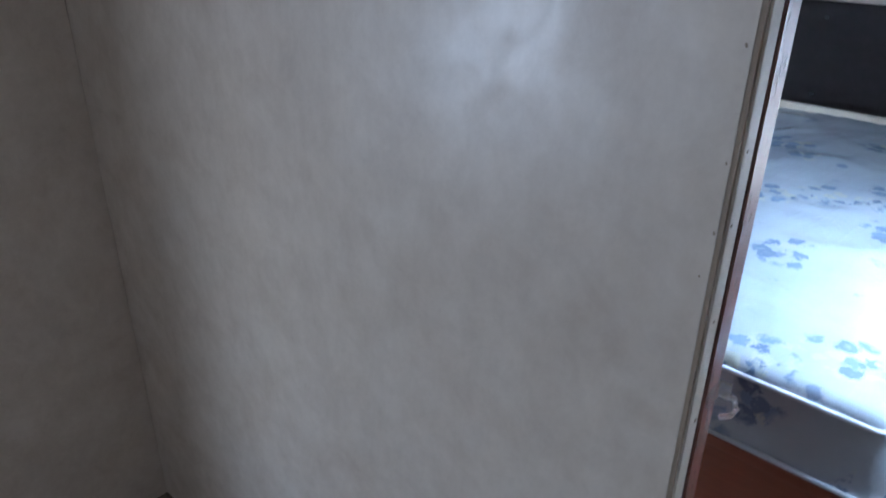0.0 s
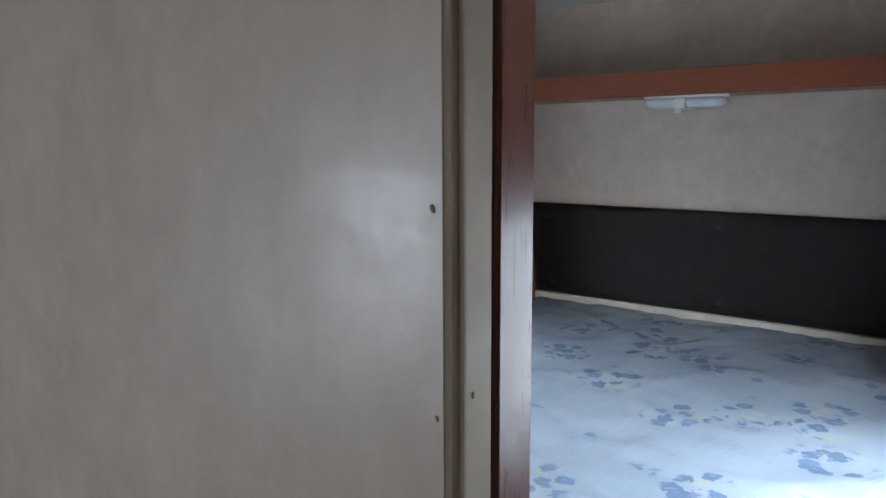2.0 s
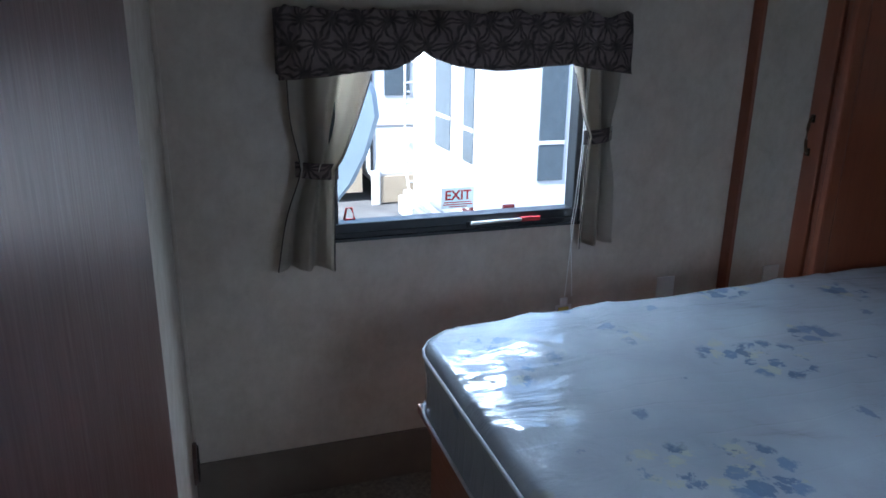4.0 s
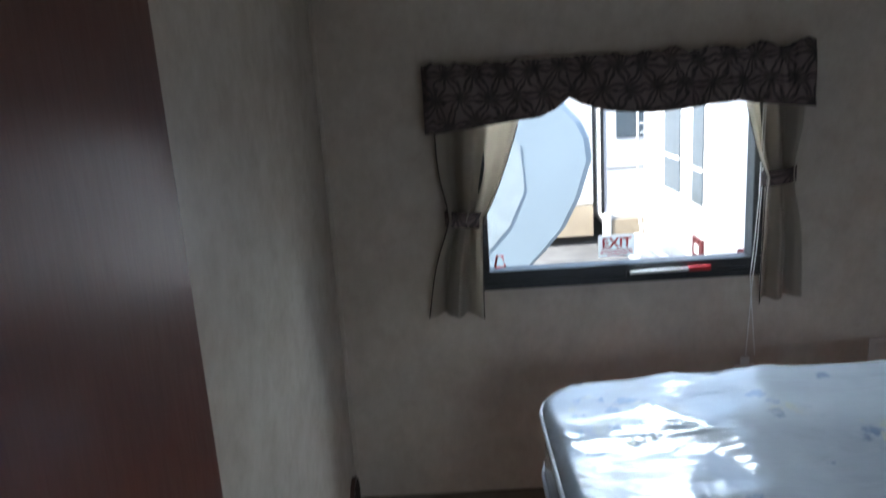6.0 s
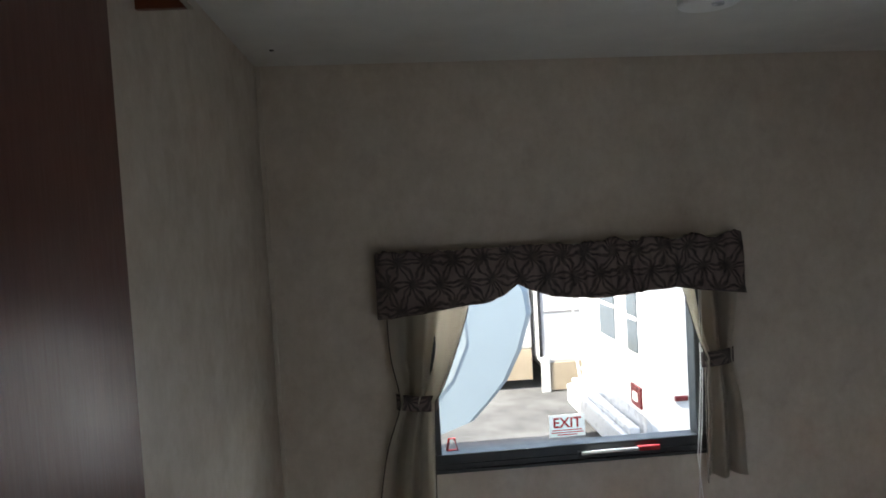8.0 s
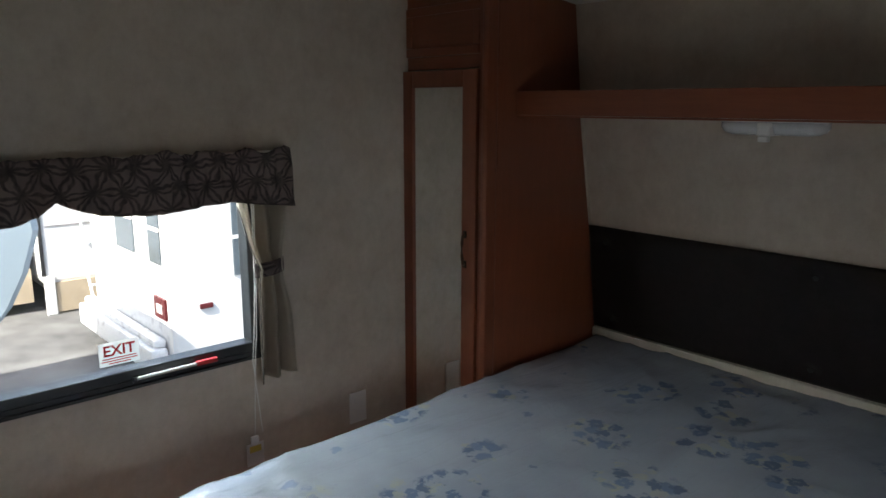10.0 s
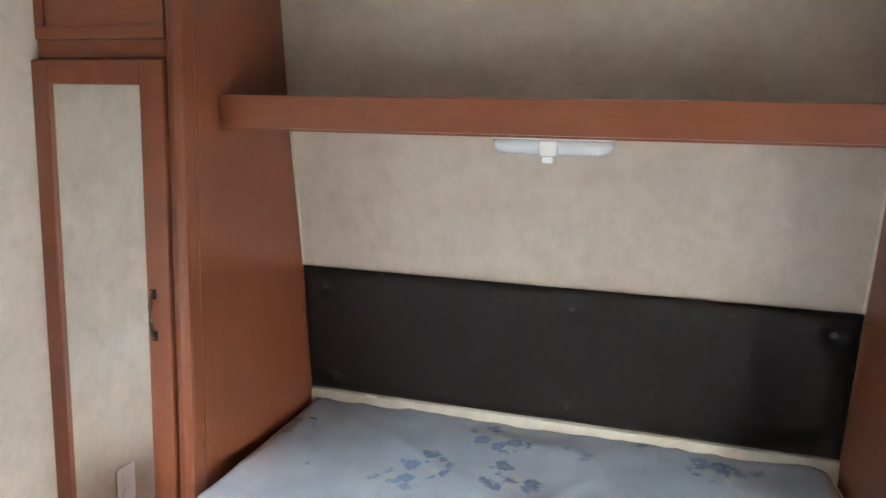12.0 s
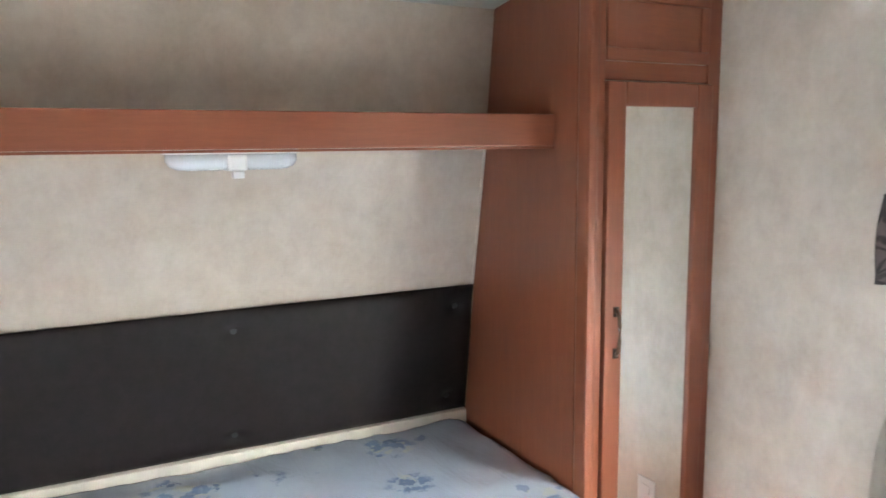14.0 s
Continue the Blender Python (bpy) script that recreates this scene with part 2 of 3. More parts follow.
# ---- builders ----
def box(bm, x0, x1, y0, y1, z0, z1):
    vs = [bm.verts.new((x, y, z)) for x in (x0, x1) for y in (y0, y1) for z in (z0, z1)]
    for f in ((0, 1, 3, 2), (4, 6, 7, 5), (0, 4, 5, 1), (2, 3, 7, 6), (0, 2, 6, 4), (1, 5, 7, 3)):
        bm.faces.new([vs[k] for k in f])
    return vs


def boxes(*dims, bevel=0.0):
    bm = bmesh.new()
    for d in dims:
        box(bm, *d)
    if bevel:
        bmesh.ops.bevel(bm, geom=bm.edges[:], offset=bevel, segments=2, affect="EDGES", profile=0.6)
    return bm


def part(name, bm, material, parent=None, label="", smooth=False):
    me = bpy.data.meshes.new(name)
    bmesh.ops.recalc_face_normals(bm, faces=bm.faces)
    bm.to_mesh(me)
    bm.free()
    me.materials.append(material)
    if smooth:
        for p in me.polygons:
            p.use_smooth = True
    ob = new(name, me)
    if parent:
        ob.parent = parent
    if label:
        ob["label"] = label
    return ob


def empty(name, label, category, at=(0, 0, 0), group="", kind=""):
    ob = new(name)
    ob.location = at
    return tagged(ob, label, category, group, kind)


def structure(name, bm, material, label, category):
    return tagged(part(name, bm, material), label, category, kind="structure")


def under(thing, *made):
    """Hang parts that were drawn in world places under a thing that stands at its base."""
    for ob in made:
        ob.parent = thing
        ob.location = -Vector(thing.location)


def tube(bm, pts, r, seg=8):
    """A round rod along a line of points."""
    rings = []
    for k, p in enumerate(pts):
        p = Vector(p)
        d = (Vector(pts[min(k + 1, len(pts) - 1)]) - Vector(pts[max(k - 1, 0)])).normalized()
        q = d.to_track_quat("Z", "Y")
        rings.append([bm.verts.new(p + q @ Vector((r * math.cos(a), r * math.sin(a), 0)))
                      for a in (2 * math.pi * s / seg for s in range(seg))])
    for a, b in zip(rings, rings[1:]):
        for s in range(seg):
            bm.faces.new((a[s], a[(s + 1) % seg], b[(s + 1) % seg], b[s]))
    bm.faces.new(rings[0][::-1])
    bm.faces.new(rings[-1])
    return bm


def disc(r, depth, seg=32, bevel=0.0):
    """A round plate, its back on z = 0, its face at z = -depth."""
    bm = bmesh.new()
    bmesh.ops.create_cone(bm, cap_ends=True, segments=seg, radius1=r, radius2=r, depth=depth)
    bmesh.ops.translate(bm, vec=(0, 0, -depth / 2), verts=bm.verts)
    if bevel:
        rim = [e for e in bm.edges if all(v.co.z < -depth * 0.9 for v in e.verts)]
        bmesh.ops.bevel(bm, geom=rim, offset=bevel, segments=3, affect="EDGES", profile=0.5)
    return bm


def sheet(fn, nu, nv, thick=0.004):
    """A closed cloth of small thickness over a grid; fn(u, v) gives place and outward way."""
    bm = bmesh.new()
    front, back = [], []
    for a in range(nu + 1):
        f, b = [], []
        for c in range(nv + 1):
            p, n = fn(a / nu, c / nv)
            f.append(bm.verts.new(p))
            b.append(bm.verts.new(Vector(p) - Vector(n) * thick))
        front.append(f)
        back.append(b)
    for g in (front, back):
        for a in range(nu):
            for c in range(nv):
                bm.faces.new((g[a][c], g[a + 1][c], g[a + 1][c + 1], g[a][c + 1]))
    for a in range(nu):
        bm.faces.new((front[a][0], front[a + 1][0], back[a + 1][0], back[a][0]))
        bm.faces.new((front[a][nv], front[a + 1][nv], back[a + 1][nv], back[a][nv]))
    for c in range(nv):
        bm.faces.new((front[0][c], front[0][c + 1], back[0][c + 1], back[0][c]))
        bm.faces.new((front[nu][c], front[nu][c + 1], back[nu][c + 1], back[nu][c]))
    return bm


def words(name, body, size, m, material, parent=None, depth=0.0006):
    """Raised lettering, as a mesh, at the pose m."""
    cu = bpy.data.curves.new(name, "FONT")
    cu.body, cu.size, cu.extrude, cu.align_x = body, size, depth, "CENTER"
    cu.offset = size * 0.018
    tmp = new(name + "_source", cu)
    me = bpy.data.meshes.new_from_object(tmp.evaluated_get(bpy.context.evaluated_depsgraph_get()))
    bpy.data.objects.remove(tmp)
    bpy.data.curves.remove(cu)
    me.materials.clear()
    me.materials.append(material)
    ob = new(name, me)
    if parent:
        ob.parent = parent
    ob.matrix_local = m
    return ob


# ---- room ----
XL, XR, YF, YP, YH = -1.19, 1.19, 0.0, -2.488, -2.516
WY0, WY1, WZ0, WZ1 = -2.05, -1.213, 0.852, 1.47
YB = -5.6
EAST = 0.045  # the east window sits a little further forward


def side_wall(name, x0, x1, holes):
    """A long outer wall with rectangular openings (y0, y1, z0, z1), in order along y."""
    bm = bmesh.new()
    y = YB - 0.05
    for a, b, c, d in holes:
        box(bm, x0, x1, y, a, 0, 2.12)
        box(bm, x0, x1, a, b, 0, c)
        box(bm, x0, x1, a, b, d, 2.12)
        y = b
    box(bm, x0, x1, y, 0.05, 0, 2.12)
    return structure(name, bm, WALL, "beige mottled wallpaper panel wall with a window opening", "wall")


# first opening is unseen, added to light the partition; second is the bedroom window
side_wall("wall_west", XL - 0.05, XL, [(-5.25, -4.25, 0.55, 1.41), (WY0, WY1, WZ0, WZ1)])
# added wall: hides the far floor and shades the partition's left side
structure("wall_added_screen", boxes((-0.72, -0.68, -3.5, YH - 0.001, 0, 2.062)), WALL, "added beige wallpaper wall screening floor and light", "wall")
side_wall("wall_east", XR, XR + 0.05, [(WY0 + EAST, WY1 + EAST, WZ0, WZ1)])
bm = bmesh.new()
LEAN = [(0.0, 0.0), (0.8, 0.0), (1.2, -0.060), (1.6, -0.138), (2.06, -0.196)]
cols = [[bm.verts.new((x, y + dy, z)) for z, y in LEAN] for x, dy in ((XL, 0), (XR, 0), (XR, 0.05), (XL, 0.05))]
for a in range(4):
    for c in range(len(LEAN) - 1):
        bm.faces.new((cols[a][c], cols[(a + 1) % 4][c], cols[(a + 1) % 4][c + 1], cols[a][c + 1]))
for c in (0, len(LEAN) - 1):
    bm.faces.new([q[c] for q in cols])
structure("wall_north", bm, WALL, "beige mottled wallpaper wall leaning in behind the bed", "wall")


def lean(z):
    for (a, ya), (b, yb) in zip(LEAN, LEAN[1:]):
        if z <= b:
            return ya + (yb - ya) * (z - a) / (b - a)
    return LEAN[-1][1]


structure("wall_back", boxes((XL, XR, YB - 0.05, YB, 0, 2.12)), WALL, "beige wallpaper wall closing the hallway", "wall")
structure("floor", boxes((XL - 0.05, XR + 0.05, YB - 0.05, 0.05, -0.06, 0)), CARPET, "worn beige carpet floor", "floor")
bm = bmesh.new()
prof = [(YB - 0.05, 2.08), (-2.49, 2.064), (-0.62, 2.038), (-0.18, 1.985), (0.05, 1.955)]
rows = [[bm.verts.new((x, y, z + dz)) for y, z in prof] for x, dz in ((XL - 0.05, 0), (XR + 0.05, 0), (XR + 0.05, 0.06), (XL - 0.05, 0.06))]
for a in range(4):
    for c in range(len(prof) - 1):
        bm.faces.new((rows[a][c], rows[a][c + 1], rows[(a + 1) % 4][c + 1], rows[(a + 1) % 4][c]))
for c in (0, len(prof) - 1):
    bm.faces.new([r[c] for r in rows])
structure("ceiling", bm, CEIL, "off-white panel ceiling sloping down to the bed wall", "ceiling")

# partition between bedroom and hallway, its doorway runs to the east wall
partition = structure("wall_partition", boxes((XL, 0.7205, YH, YP, 0, 2.062), (0.7205, XR, YH, YP, 2.0, 2.062)), WALL,
                      "thin beige wallpaper partition beside the bedroom doorway", "wall")
# recessed strip, the shade inside it painted tan
part("groove_strip", boxes((0.7207, 0.7250, YH + 0.0006, YH + 0.0066, 0.002, 1.998)), SHADE_NICK, partition, "tan groove with its shade painted in")
part("trim", boxes((0.7207, 0.7275, YH + 0.0068, YP + 0.001, 0.002, 1.998), bevel=0.0015), TRIM, partition, "nicked cream end trim")
for x, z, r in ((0.715, 1.428, 0.0013), (0.717, 1.33, 0.0009), (0.718, 1.265, 0.0011), (0.712, 1.22, 0.0008)):
    nick = part("nick", disc(r, 0.0008, 9), SHADE_NICK, partition, "small dark nick")
    nick.matrix_local = pose(x, YH, z, 90, 0, 0) @ pose(0, 0, 0, 180, 0, 20) @ Matrix.Diagonal((0.8, 1.7, 1, 1))
for dy, z, r in ((0.013, 1.34, 0.001), (0.011, 1.272, 0.0012), (0.016, 1.17, 0.001), (0.02, 1.05, 0.0014)):
    nick = part("nick", disc(r, 0.0008, 9), SHADE_NICK, partition, "small dark nick")
    nick.matrix_local = pose(0.7275, YH + dy, z, 0, -90, 0) @ Matrix.Diagonal((1.8, 0.8, 1, 1))

# valance box over the sliding door, hollow below
header = empty("door_header", "beige papered header box hiding the sliding door track", "door header", (0.5, -2.45, 1.94))
under(header,
      part("fascia", boxes((-0.205, XR - 0.002, -2.415, -2.405, 1.944, 2.063), bevel=0.001), WALL),
      part("end_board", boxes((-0.205, -0.195, YP, -2.4155, 1.944, 2.063)), CHERRY, label="cherry-stained end board"),
      part("end_paper", boxes((-0.208, -0.2055, YP, -2.406, 1.944, 2.063)), WALL, label="beige papered end face"),
      part("track", boxes((-0.19, XR - 0.01, -2.478, -2.46, 2.03, 2.05)), GREYMETAL, label="grey steel sliding track"))

# sliding door, pushed open along the partition
door = empty("sliding_door", "open glossy dark cherry sliding bedroom door slab", "door", (0.38, -2.468, 0.02))
under(door,
      part("slab", boxes((0.012, 0.728, -2.4835, -2.453, 0.02, 1.995), bevel=0.002), DOORWOOD),
      # strip added over the slab's edge to take the window's glare
      part("edge_gloss_strip", boxes((0.7282, 0.7292, -2.4825, -2.454, 0.022, 1.993)), GLOSSWOOD, label="added glossy strip over the door edge"),
      part("hanger", boxes((0.06, 0.12, -2.474, -2.464, 1.99, 2.045)), GREYMETAL, label="steel roller hanger"),
      part("hanger", boxes((0.60, 0.66, -2.474, -2.464, 1.99, 2.045)), GREYMETAL, label="steel roller hanger"))

# clear plastic door guide, clipped round the jamb
guide = empty("door_guide", "scuffed clear plastic door stop clipped to the jamb", "door stop", (0.73, -2.47, 1.10))
bm = boxes((0.7285, 0.7315, -2.478, -2.4515, 1.112, 1.132), (0.7285, 0.742, -2.451, -2.4465, 1.112, 1.132), bevel=0.0012)
tube(bm, [(0.735, -2.447, 1.085), (0.745, -2.443, 1.09), (0.749, -2.441, 1.10), (0.745, -2.443, 1.112), (0.735, -2.447, 1.115)], 0.0035)
under(guide, part("clip", bm, CLEAR, smooth=False))
guide.location.z -= 0.055

# skirting boards along the side walls
tagged(part("baseboard", boxes((XL, XL + 0.012, YP, -0.56, 0.0, 0.168), bevel=0.002), plain_mat("taupe_base", (0.17, 0.135, 0.105), 0.7)),
       "taupe skirting board along the window wall", "baseboard", kind="structure")
tagged(part("baseboard", boxes((XR - 0.012, XR, YP, -0.56, 0.0, 0.168), bevel=0.002), bpy.data.materials["taupe_base"]),
       "taupe skirting board along the window wall", "baseboard", kind="structure")
# corner bead
tagged(part("trim", boxes((XL, XL + 0.012, YP, YP + 0.012, 0.17, 2.06), bevel=0.004), WALL), "papered corner bead", "trim", kind="structure")

# round floor vent on the partition
vent = empty("wall_vent", "round dark brown plastic heat vent on the partition", "vent", (-1.11, YP, 0.22))
ring = part("rim", disc(0.062, 0.012, bevel=0.004), VENTBROWN, vent)
ring.matrix_local = pose(0, 0, 0, -90, 0, 0) @ pose(0, 0, 0, 180)
for k in range(5):
    z = -0.04 + 0.02 * k
    w = math.sqrt(0.05 ** 2 - z * z)
    part("slat", boxes((-w, w, 0.010, 0.016, z - 0.004, z + 0.004)), DARKWOOD, vent)


# ---- wardrobes ----
def wardrobe(s, mx0, mx1):
    """A tall corner wardrobe; s is -1 or 1, the side of the bed; mx0, mx1: the mirror's edges from the middle of the room."""
    inner, outer, yf = 0.76, 1.188, -0.569

    def bx(a, b, *rest):
        return (min(s * a, s * b), max(s * a, s * b), *rest)
    th = empty("wardrobe", "tall cherry wardrobe with a mirrored door beside the bed", "wardrobe", (s * 0.97, -0.28, 0), "wardrobes beside the bed")
    # the side panel follows the ceiling
    bm = bmesh.new()
    pr = [(-0.003, 0.0), (yf, 0.0), (yf, 2.030), (-0.195, 1.984), (-0.14, 1.6), (-0.062, 1.2), (-0.003, 0.8)]
    cols = [[bm.verts.new((s * x, y, z)) for y, z in pr] for x in (inner, inner + 0.016)]
    for k in range(7):
        bm.faces.new((cols[0][k], cols[0][(k + 1) % 7], cols[1][(k + 1) % 7], cols[1][k]))
    bm.faces.new(cols[0])
    bm.faces.new(cols[1][::-1])
    side = part("side_panel", bm, CHERRY)
    stile = part("corner_post", boxes(bx(inner - 0.003, inner + 0.026, yf - 0.052, yf - 0.001, 0, 2.03), bevel=0.010), CHERRY)
    stile3 = part("face_stile", boxes(bx(inner + 0.0265, inner + 0.056, yf - 0.030, yf - 0.001, 0, 2.03), bevel=0.003), CHERRY)
    stile2 = part("wall_stile", boxes(bx(mx1 + 0.052, outer, yf - 0.016, yf - 0.001, 0, 2.03), bevel=0.002), CHERRY)
    a, b = inner + 0.059, mx1 + 0.05
    rail = part("rail", boxes(bx(a, b, yf - 0.016, yf - 0.001, 1.766, 1.8085), bevel=0.002), CHERRY_H)
    rail2 = part("rail", boxes(bx(a, b, yf - 0.016, yf - 0.001, 1.975, 2.03), bevel=0.002), CHERRY_H)
    plinth = part("plinth", boxes(bx(a, b, yf - 0.016, yf - 0.001, 0.0, 0.28), bevel=0.002), CHERRY_H)
    up = part("upper_door", boxes(bx(a + 0.004, b - 0.004, yf - 0.018, yf - 0.004, 1.809, 1.9745), bevel=0.002), CHERRY_H)
    m1 = part("raised_moulding", boxes(bx(a + 0.004, b - 0.004, yf - 0.026, yf - 0.0185, 1.809, 1.838), bx(a + 0.004, b - 0.004, yf - 0.026, yf - 0.0185, 1.944, 1.972),
                              bx(a + 0.004, a + 0.032, yf - 0.026, yf - 0.0185, 1.839, 1.943), bx(b - 0.032, b - 0.004, yf - 0.026, yf - 0.0185, 1.839, 1.943), bevel=0.003), CHERRY_H)
    zt, zb = 1.705, 0.33
    d = yf - 0.04
    frame_bm = boxes(bx(a, mx0, d, yf - 0.017, 0.285, 1.762), bx(mx1, b, d, yf - 0.017, 0.285, 1.762),
                     bx(mx0 + 0.0003, mx1 - 0.0003, d, yf - 0.017, zt, 1.762), bx(mx0 + 0.0003, mx1 - 0.0003, d, yf - 0.017, 0.285, zb), bevel=0.005)
    dr = part("door", frame_bm, CHERRY)
    glass = part("mirror", boxes(bx(mx0 - 0.004, mx1 + 0.004, d + 0.009, d + 0.013, zb - 0.004, zt + 0.004)), MIRROR, label="narrow full-height mirror")
    hx = s * (mx0 - 0.02)
    bm = bmesh.new()
    tube(bm, [(hx, d - 0.002, 1.228), (hx, d - 0.012, 1.218), (hx, d - 0.016, 1.19), (hx, d - 0.016, 1.155), (hx, d - 0.012, 1.125), (hx, d - 0.002, 1.115)], 0.0045)
    mounts = [part("handle_mount", boxes((hx - 0.007, hx + 0.007, d - 0.005, d, z - 0.012, z + 0.012), bevel=0.001), BRONZE, label="dark bronze mount") for z in (1.222, 1.12)]
    bow = part("handle_bow", bm, BRASS, label="worn bronze bow handle", smooth=True)
    under(th, side, stile, stile3, stile2, rail, rail2, plinth, up, dr)
    m1.parent, glass.parent, bow.parent = up, dr, dr
    for q in mounts:
        q.parent = dr
    return th


wardrobe(-1, 0.884, 1.142)
wardrobe(1, 0.871, 1.093)

# ---- shelf over the bed ----
shelf = empty("bed_shelf", "cherry wood shelf bridging the wardrobes over the bed", "shelf", (0, -0.22, 1.61))
under(shelf,
      part("board", boxes((-0.759, 0.759, -0.467, -0.137, 1.622, 1.638)), CHERRY_H),
      part("fascia", boxes((-0.759, 0.759, -0.484, -0.4675, 1.616, 1.692), bevel=0.004), CHERRY_H),
      part("edge_bead", boxes((-0.759, 0.759, -0.481, -0.468, 1.610, 1.6155), bevel=0.001), CHERRY_H, label="thin wooden bottom edge"))

# ---- reading lamp ----
lamp = empty("shelf_light", "white twin-lens plastic light fixed under the shelf, off", "ceiling light", (0.022, -0.36, 1.621))


def capsule(half, wide, z0, z1, inset):
    """A plate with round ends whose lower rim is drawn in."""
    bm = bmesh.new()
    rings = []
    for z, ins in ((z0, 0.0), (z0 + (z1 - z0) * 0.45, 0.0), (z0 + (z1 - z0) * 0.8, inset * 0.35), (z1, inset)):
        r = wide - ins
        ring = []
        for q in range(24):
            a = radians(-90 + 180 * (q % 12) / 11 + (180 if q > 11 else 0))
            sx = 1 if q < 12 else -1
            ring.append(bm.verts.new((sx * (half - wide) + r * math.cos(a), r * math.sin(a), z)))
        rings.append(ring)
    for a, b in zip(rings, rings[1:]):
        for q in range(24):
            bm.faces.new((a[q], a[(q + 1) % 24], b[(q + 1) % 24], b[q]))
    bm.faces.new(rings[0][::-1])
    bm.faces.new(rings[-1])
    return bm


part("base", capsule(0.140, 0.056, 0.0, -0.014, 0.001), WHITE, lamp)
part("lens", capsule(0.136, 0.052, -0.0145, -0.046, 0.022), FROST, lamp, "ribbed clear lens", smooth=True)
for k in range(26):
    x = -0.1125 + 0.009 * k
    if abs(x) > 0.024 and abs(x) < 0.10:
        part("rib", boxes((x - 0.0015, x + 0.0015, -0.030, 0.030, -0.0475, -0.0458)), FROST, lamp)
part("switch_bar", boxes((-0.020, 0.020, -0.057, 0.057, -0.049, -0.015), bevel=0.006), WHITE, lamp)
part("switch", boxes((-0.012, 0.012, -0.064, -0.040, -0.064, -0.0485), bevel=0.004), WHITE, lamp)

# ---- headboard ----
hb = empty("headboard", "buttoned dark brown vinyl headboard panel on the wall", "headboard", (0, -0.02, 0.805))
BUTTONS = [(-0.69, 1.148), (0.054, 1.15), (0.70, 1.148), (-0.675, 0.85), (0.05, 0.853), (0.69, 0.857)]


def pad(u, v):
    x, z = -0.757 + 1.514 * u, 0.808 + 0.401 * v
    edge = min(u * 1.514, (1 - u) * 1.514, v * 0.393, (1 - v) * 0.393)
    y = -0.012 - 0.016 * (1 - math.exp(-edge / 0.018))
    for bx_, bz in BUTTONS:
        d = math.hypot((x - bx_) * 0.8, z - bz)
        y += 0.014 * math.exp(-(d / 0.018) ** 2) + 0.009 * math.exp(-(d / 0.045) ** 2)
    y += 0.0012 * noise.noise((x * 7, z * 7, 0.3)) + lean(z)
    return (x, y, z), (0, -1, 0)


under(hb, part("cushion", sheet(pad, 150, 44, 0.008), VINYL, smooth=True))
for bx_, bz in BUTTONS:
    k = part("button", disc(0.009, 0.006, 16, 0.002), BLACKFRAME, hb)
    k.matrix_local = pose(bx_, 0.02 - 0.008 + lean(bz), bz - 0.805, -90, 0, 0) @ pose(0, 0, 0, 180)
tagged(part("trim", boxes((-0.757, 0.757, -0.022, -0.001, 0.74, 0.803), bevel=0.003), TRIM), "cream trim board below the headboard", "trim", kind="structure")

# pale sealant bead where the wall meets the wardrobe sides
for sx in (-1, 1):
    bead = tube(bmesh.new(), [(sx * 0.757, lean(z) - 0.004 + 0.001 * noise.noise((z * 30, sx, 0)), z) for z in (0.81 + 0.02 * q for q in range(41))], 0.0045, 8)
    tagged(part("trim", bead, TRIM, smooth=True), "pale sealant bead beside the wardrobe", "trim", kind="structure")
scrap = tagged(part("paper_scrap", boxes((-0.565, -0.53, -0.030, -0.022, 0.8035, 0.806), bevel=0.0008), PAPER), "small white paper scrap on the trim board", "scrap")

# ---- bed ----
BX, BY0, BY1, BT, BB = 0.733, -1.95, -0.03, 0.785, 0.60


def skewed(x, y):
    """The mattress lies slightly askew, its foot bulging towards the doorway side."""
    f = min(1.0, max(0.0, (-y - 0.64) / 0.35))
    return x - 0.045 * (y + 0.03) + 0.065 * f * f * (3 - 2 * f) * min(1.0, max(0.0, x / 0.7))


bed = empty("platform_bed", "cherry wood bed platform with a pale edge strip", "bed", (0, -1.0, 0))
under(bed,
      part("front_panel", boxes((-0.60, 0.80, BY0 + 0.04, BY0 + 0.06, 0.0, 0.571), bevel=0.002), CHERRY_H),
      part("deck", boxes((-0.61, 0.755, BY0 + 0.02, BY1, 0.572, 0.598), bevel=0.002), CHERRY_H),
      part("edge_strip", boxes((-0.615, 0.815, BY0 + 0.008, BY0 + 0.0195, 0.575, 0.599), bevel=0.003), CHERRY_H, label="pale wood edge strip"),
      part("side_panel", boxes((-0.60, -0.58, BY0 + 0.061, -0.58, 0.0, 0.571)), CHERRY),
      part("side_panel", boxes((0.72, 0.74, BY0 + 0.061, -0.625, 0.0, 0.571)), CHERRY))

mattress = empty("mattress", "blue floral mattress still wrapped in clear plastic", "mattress", (0, -1.0, BB))


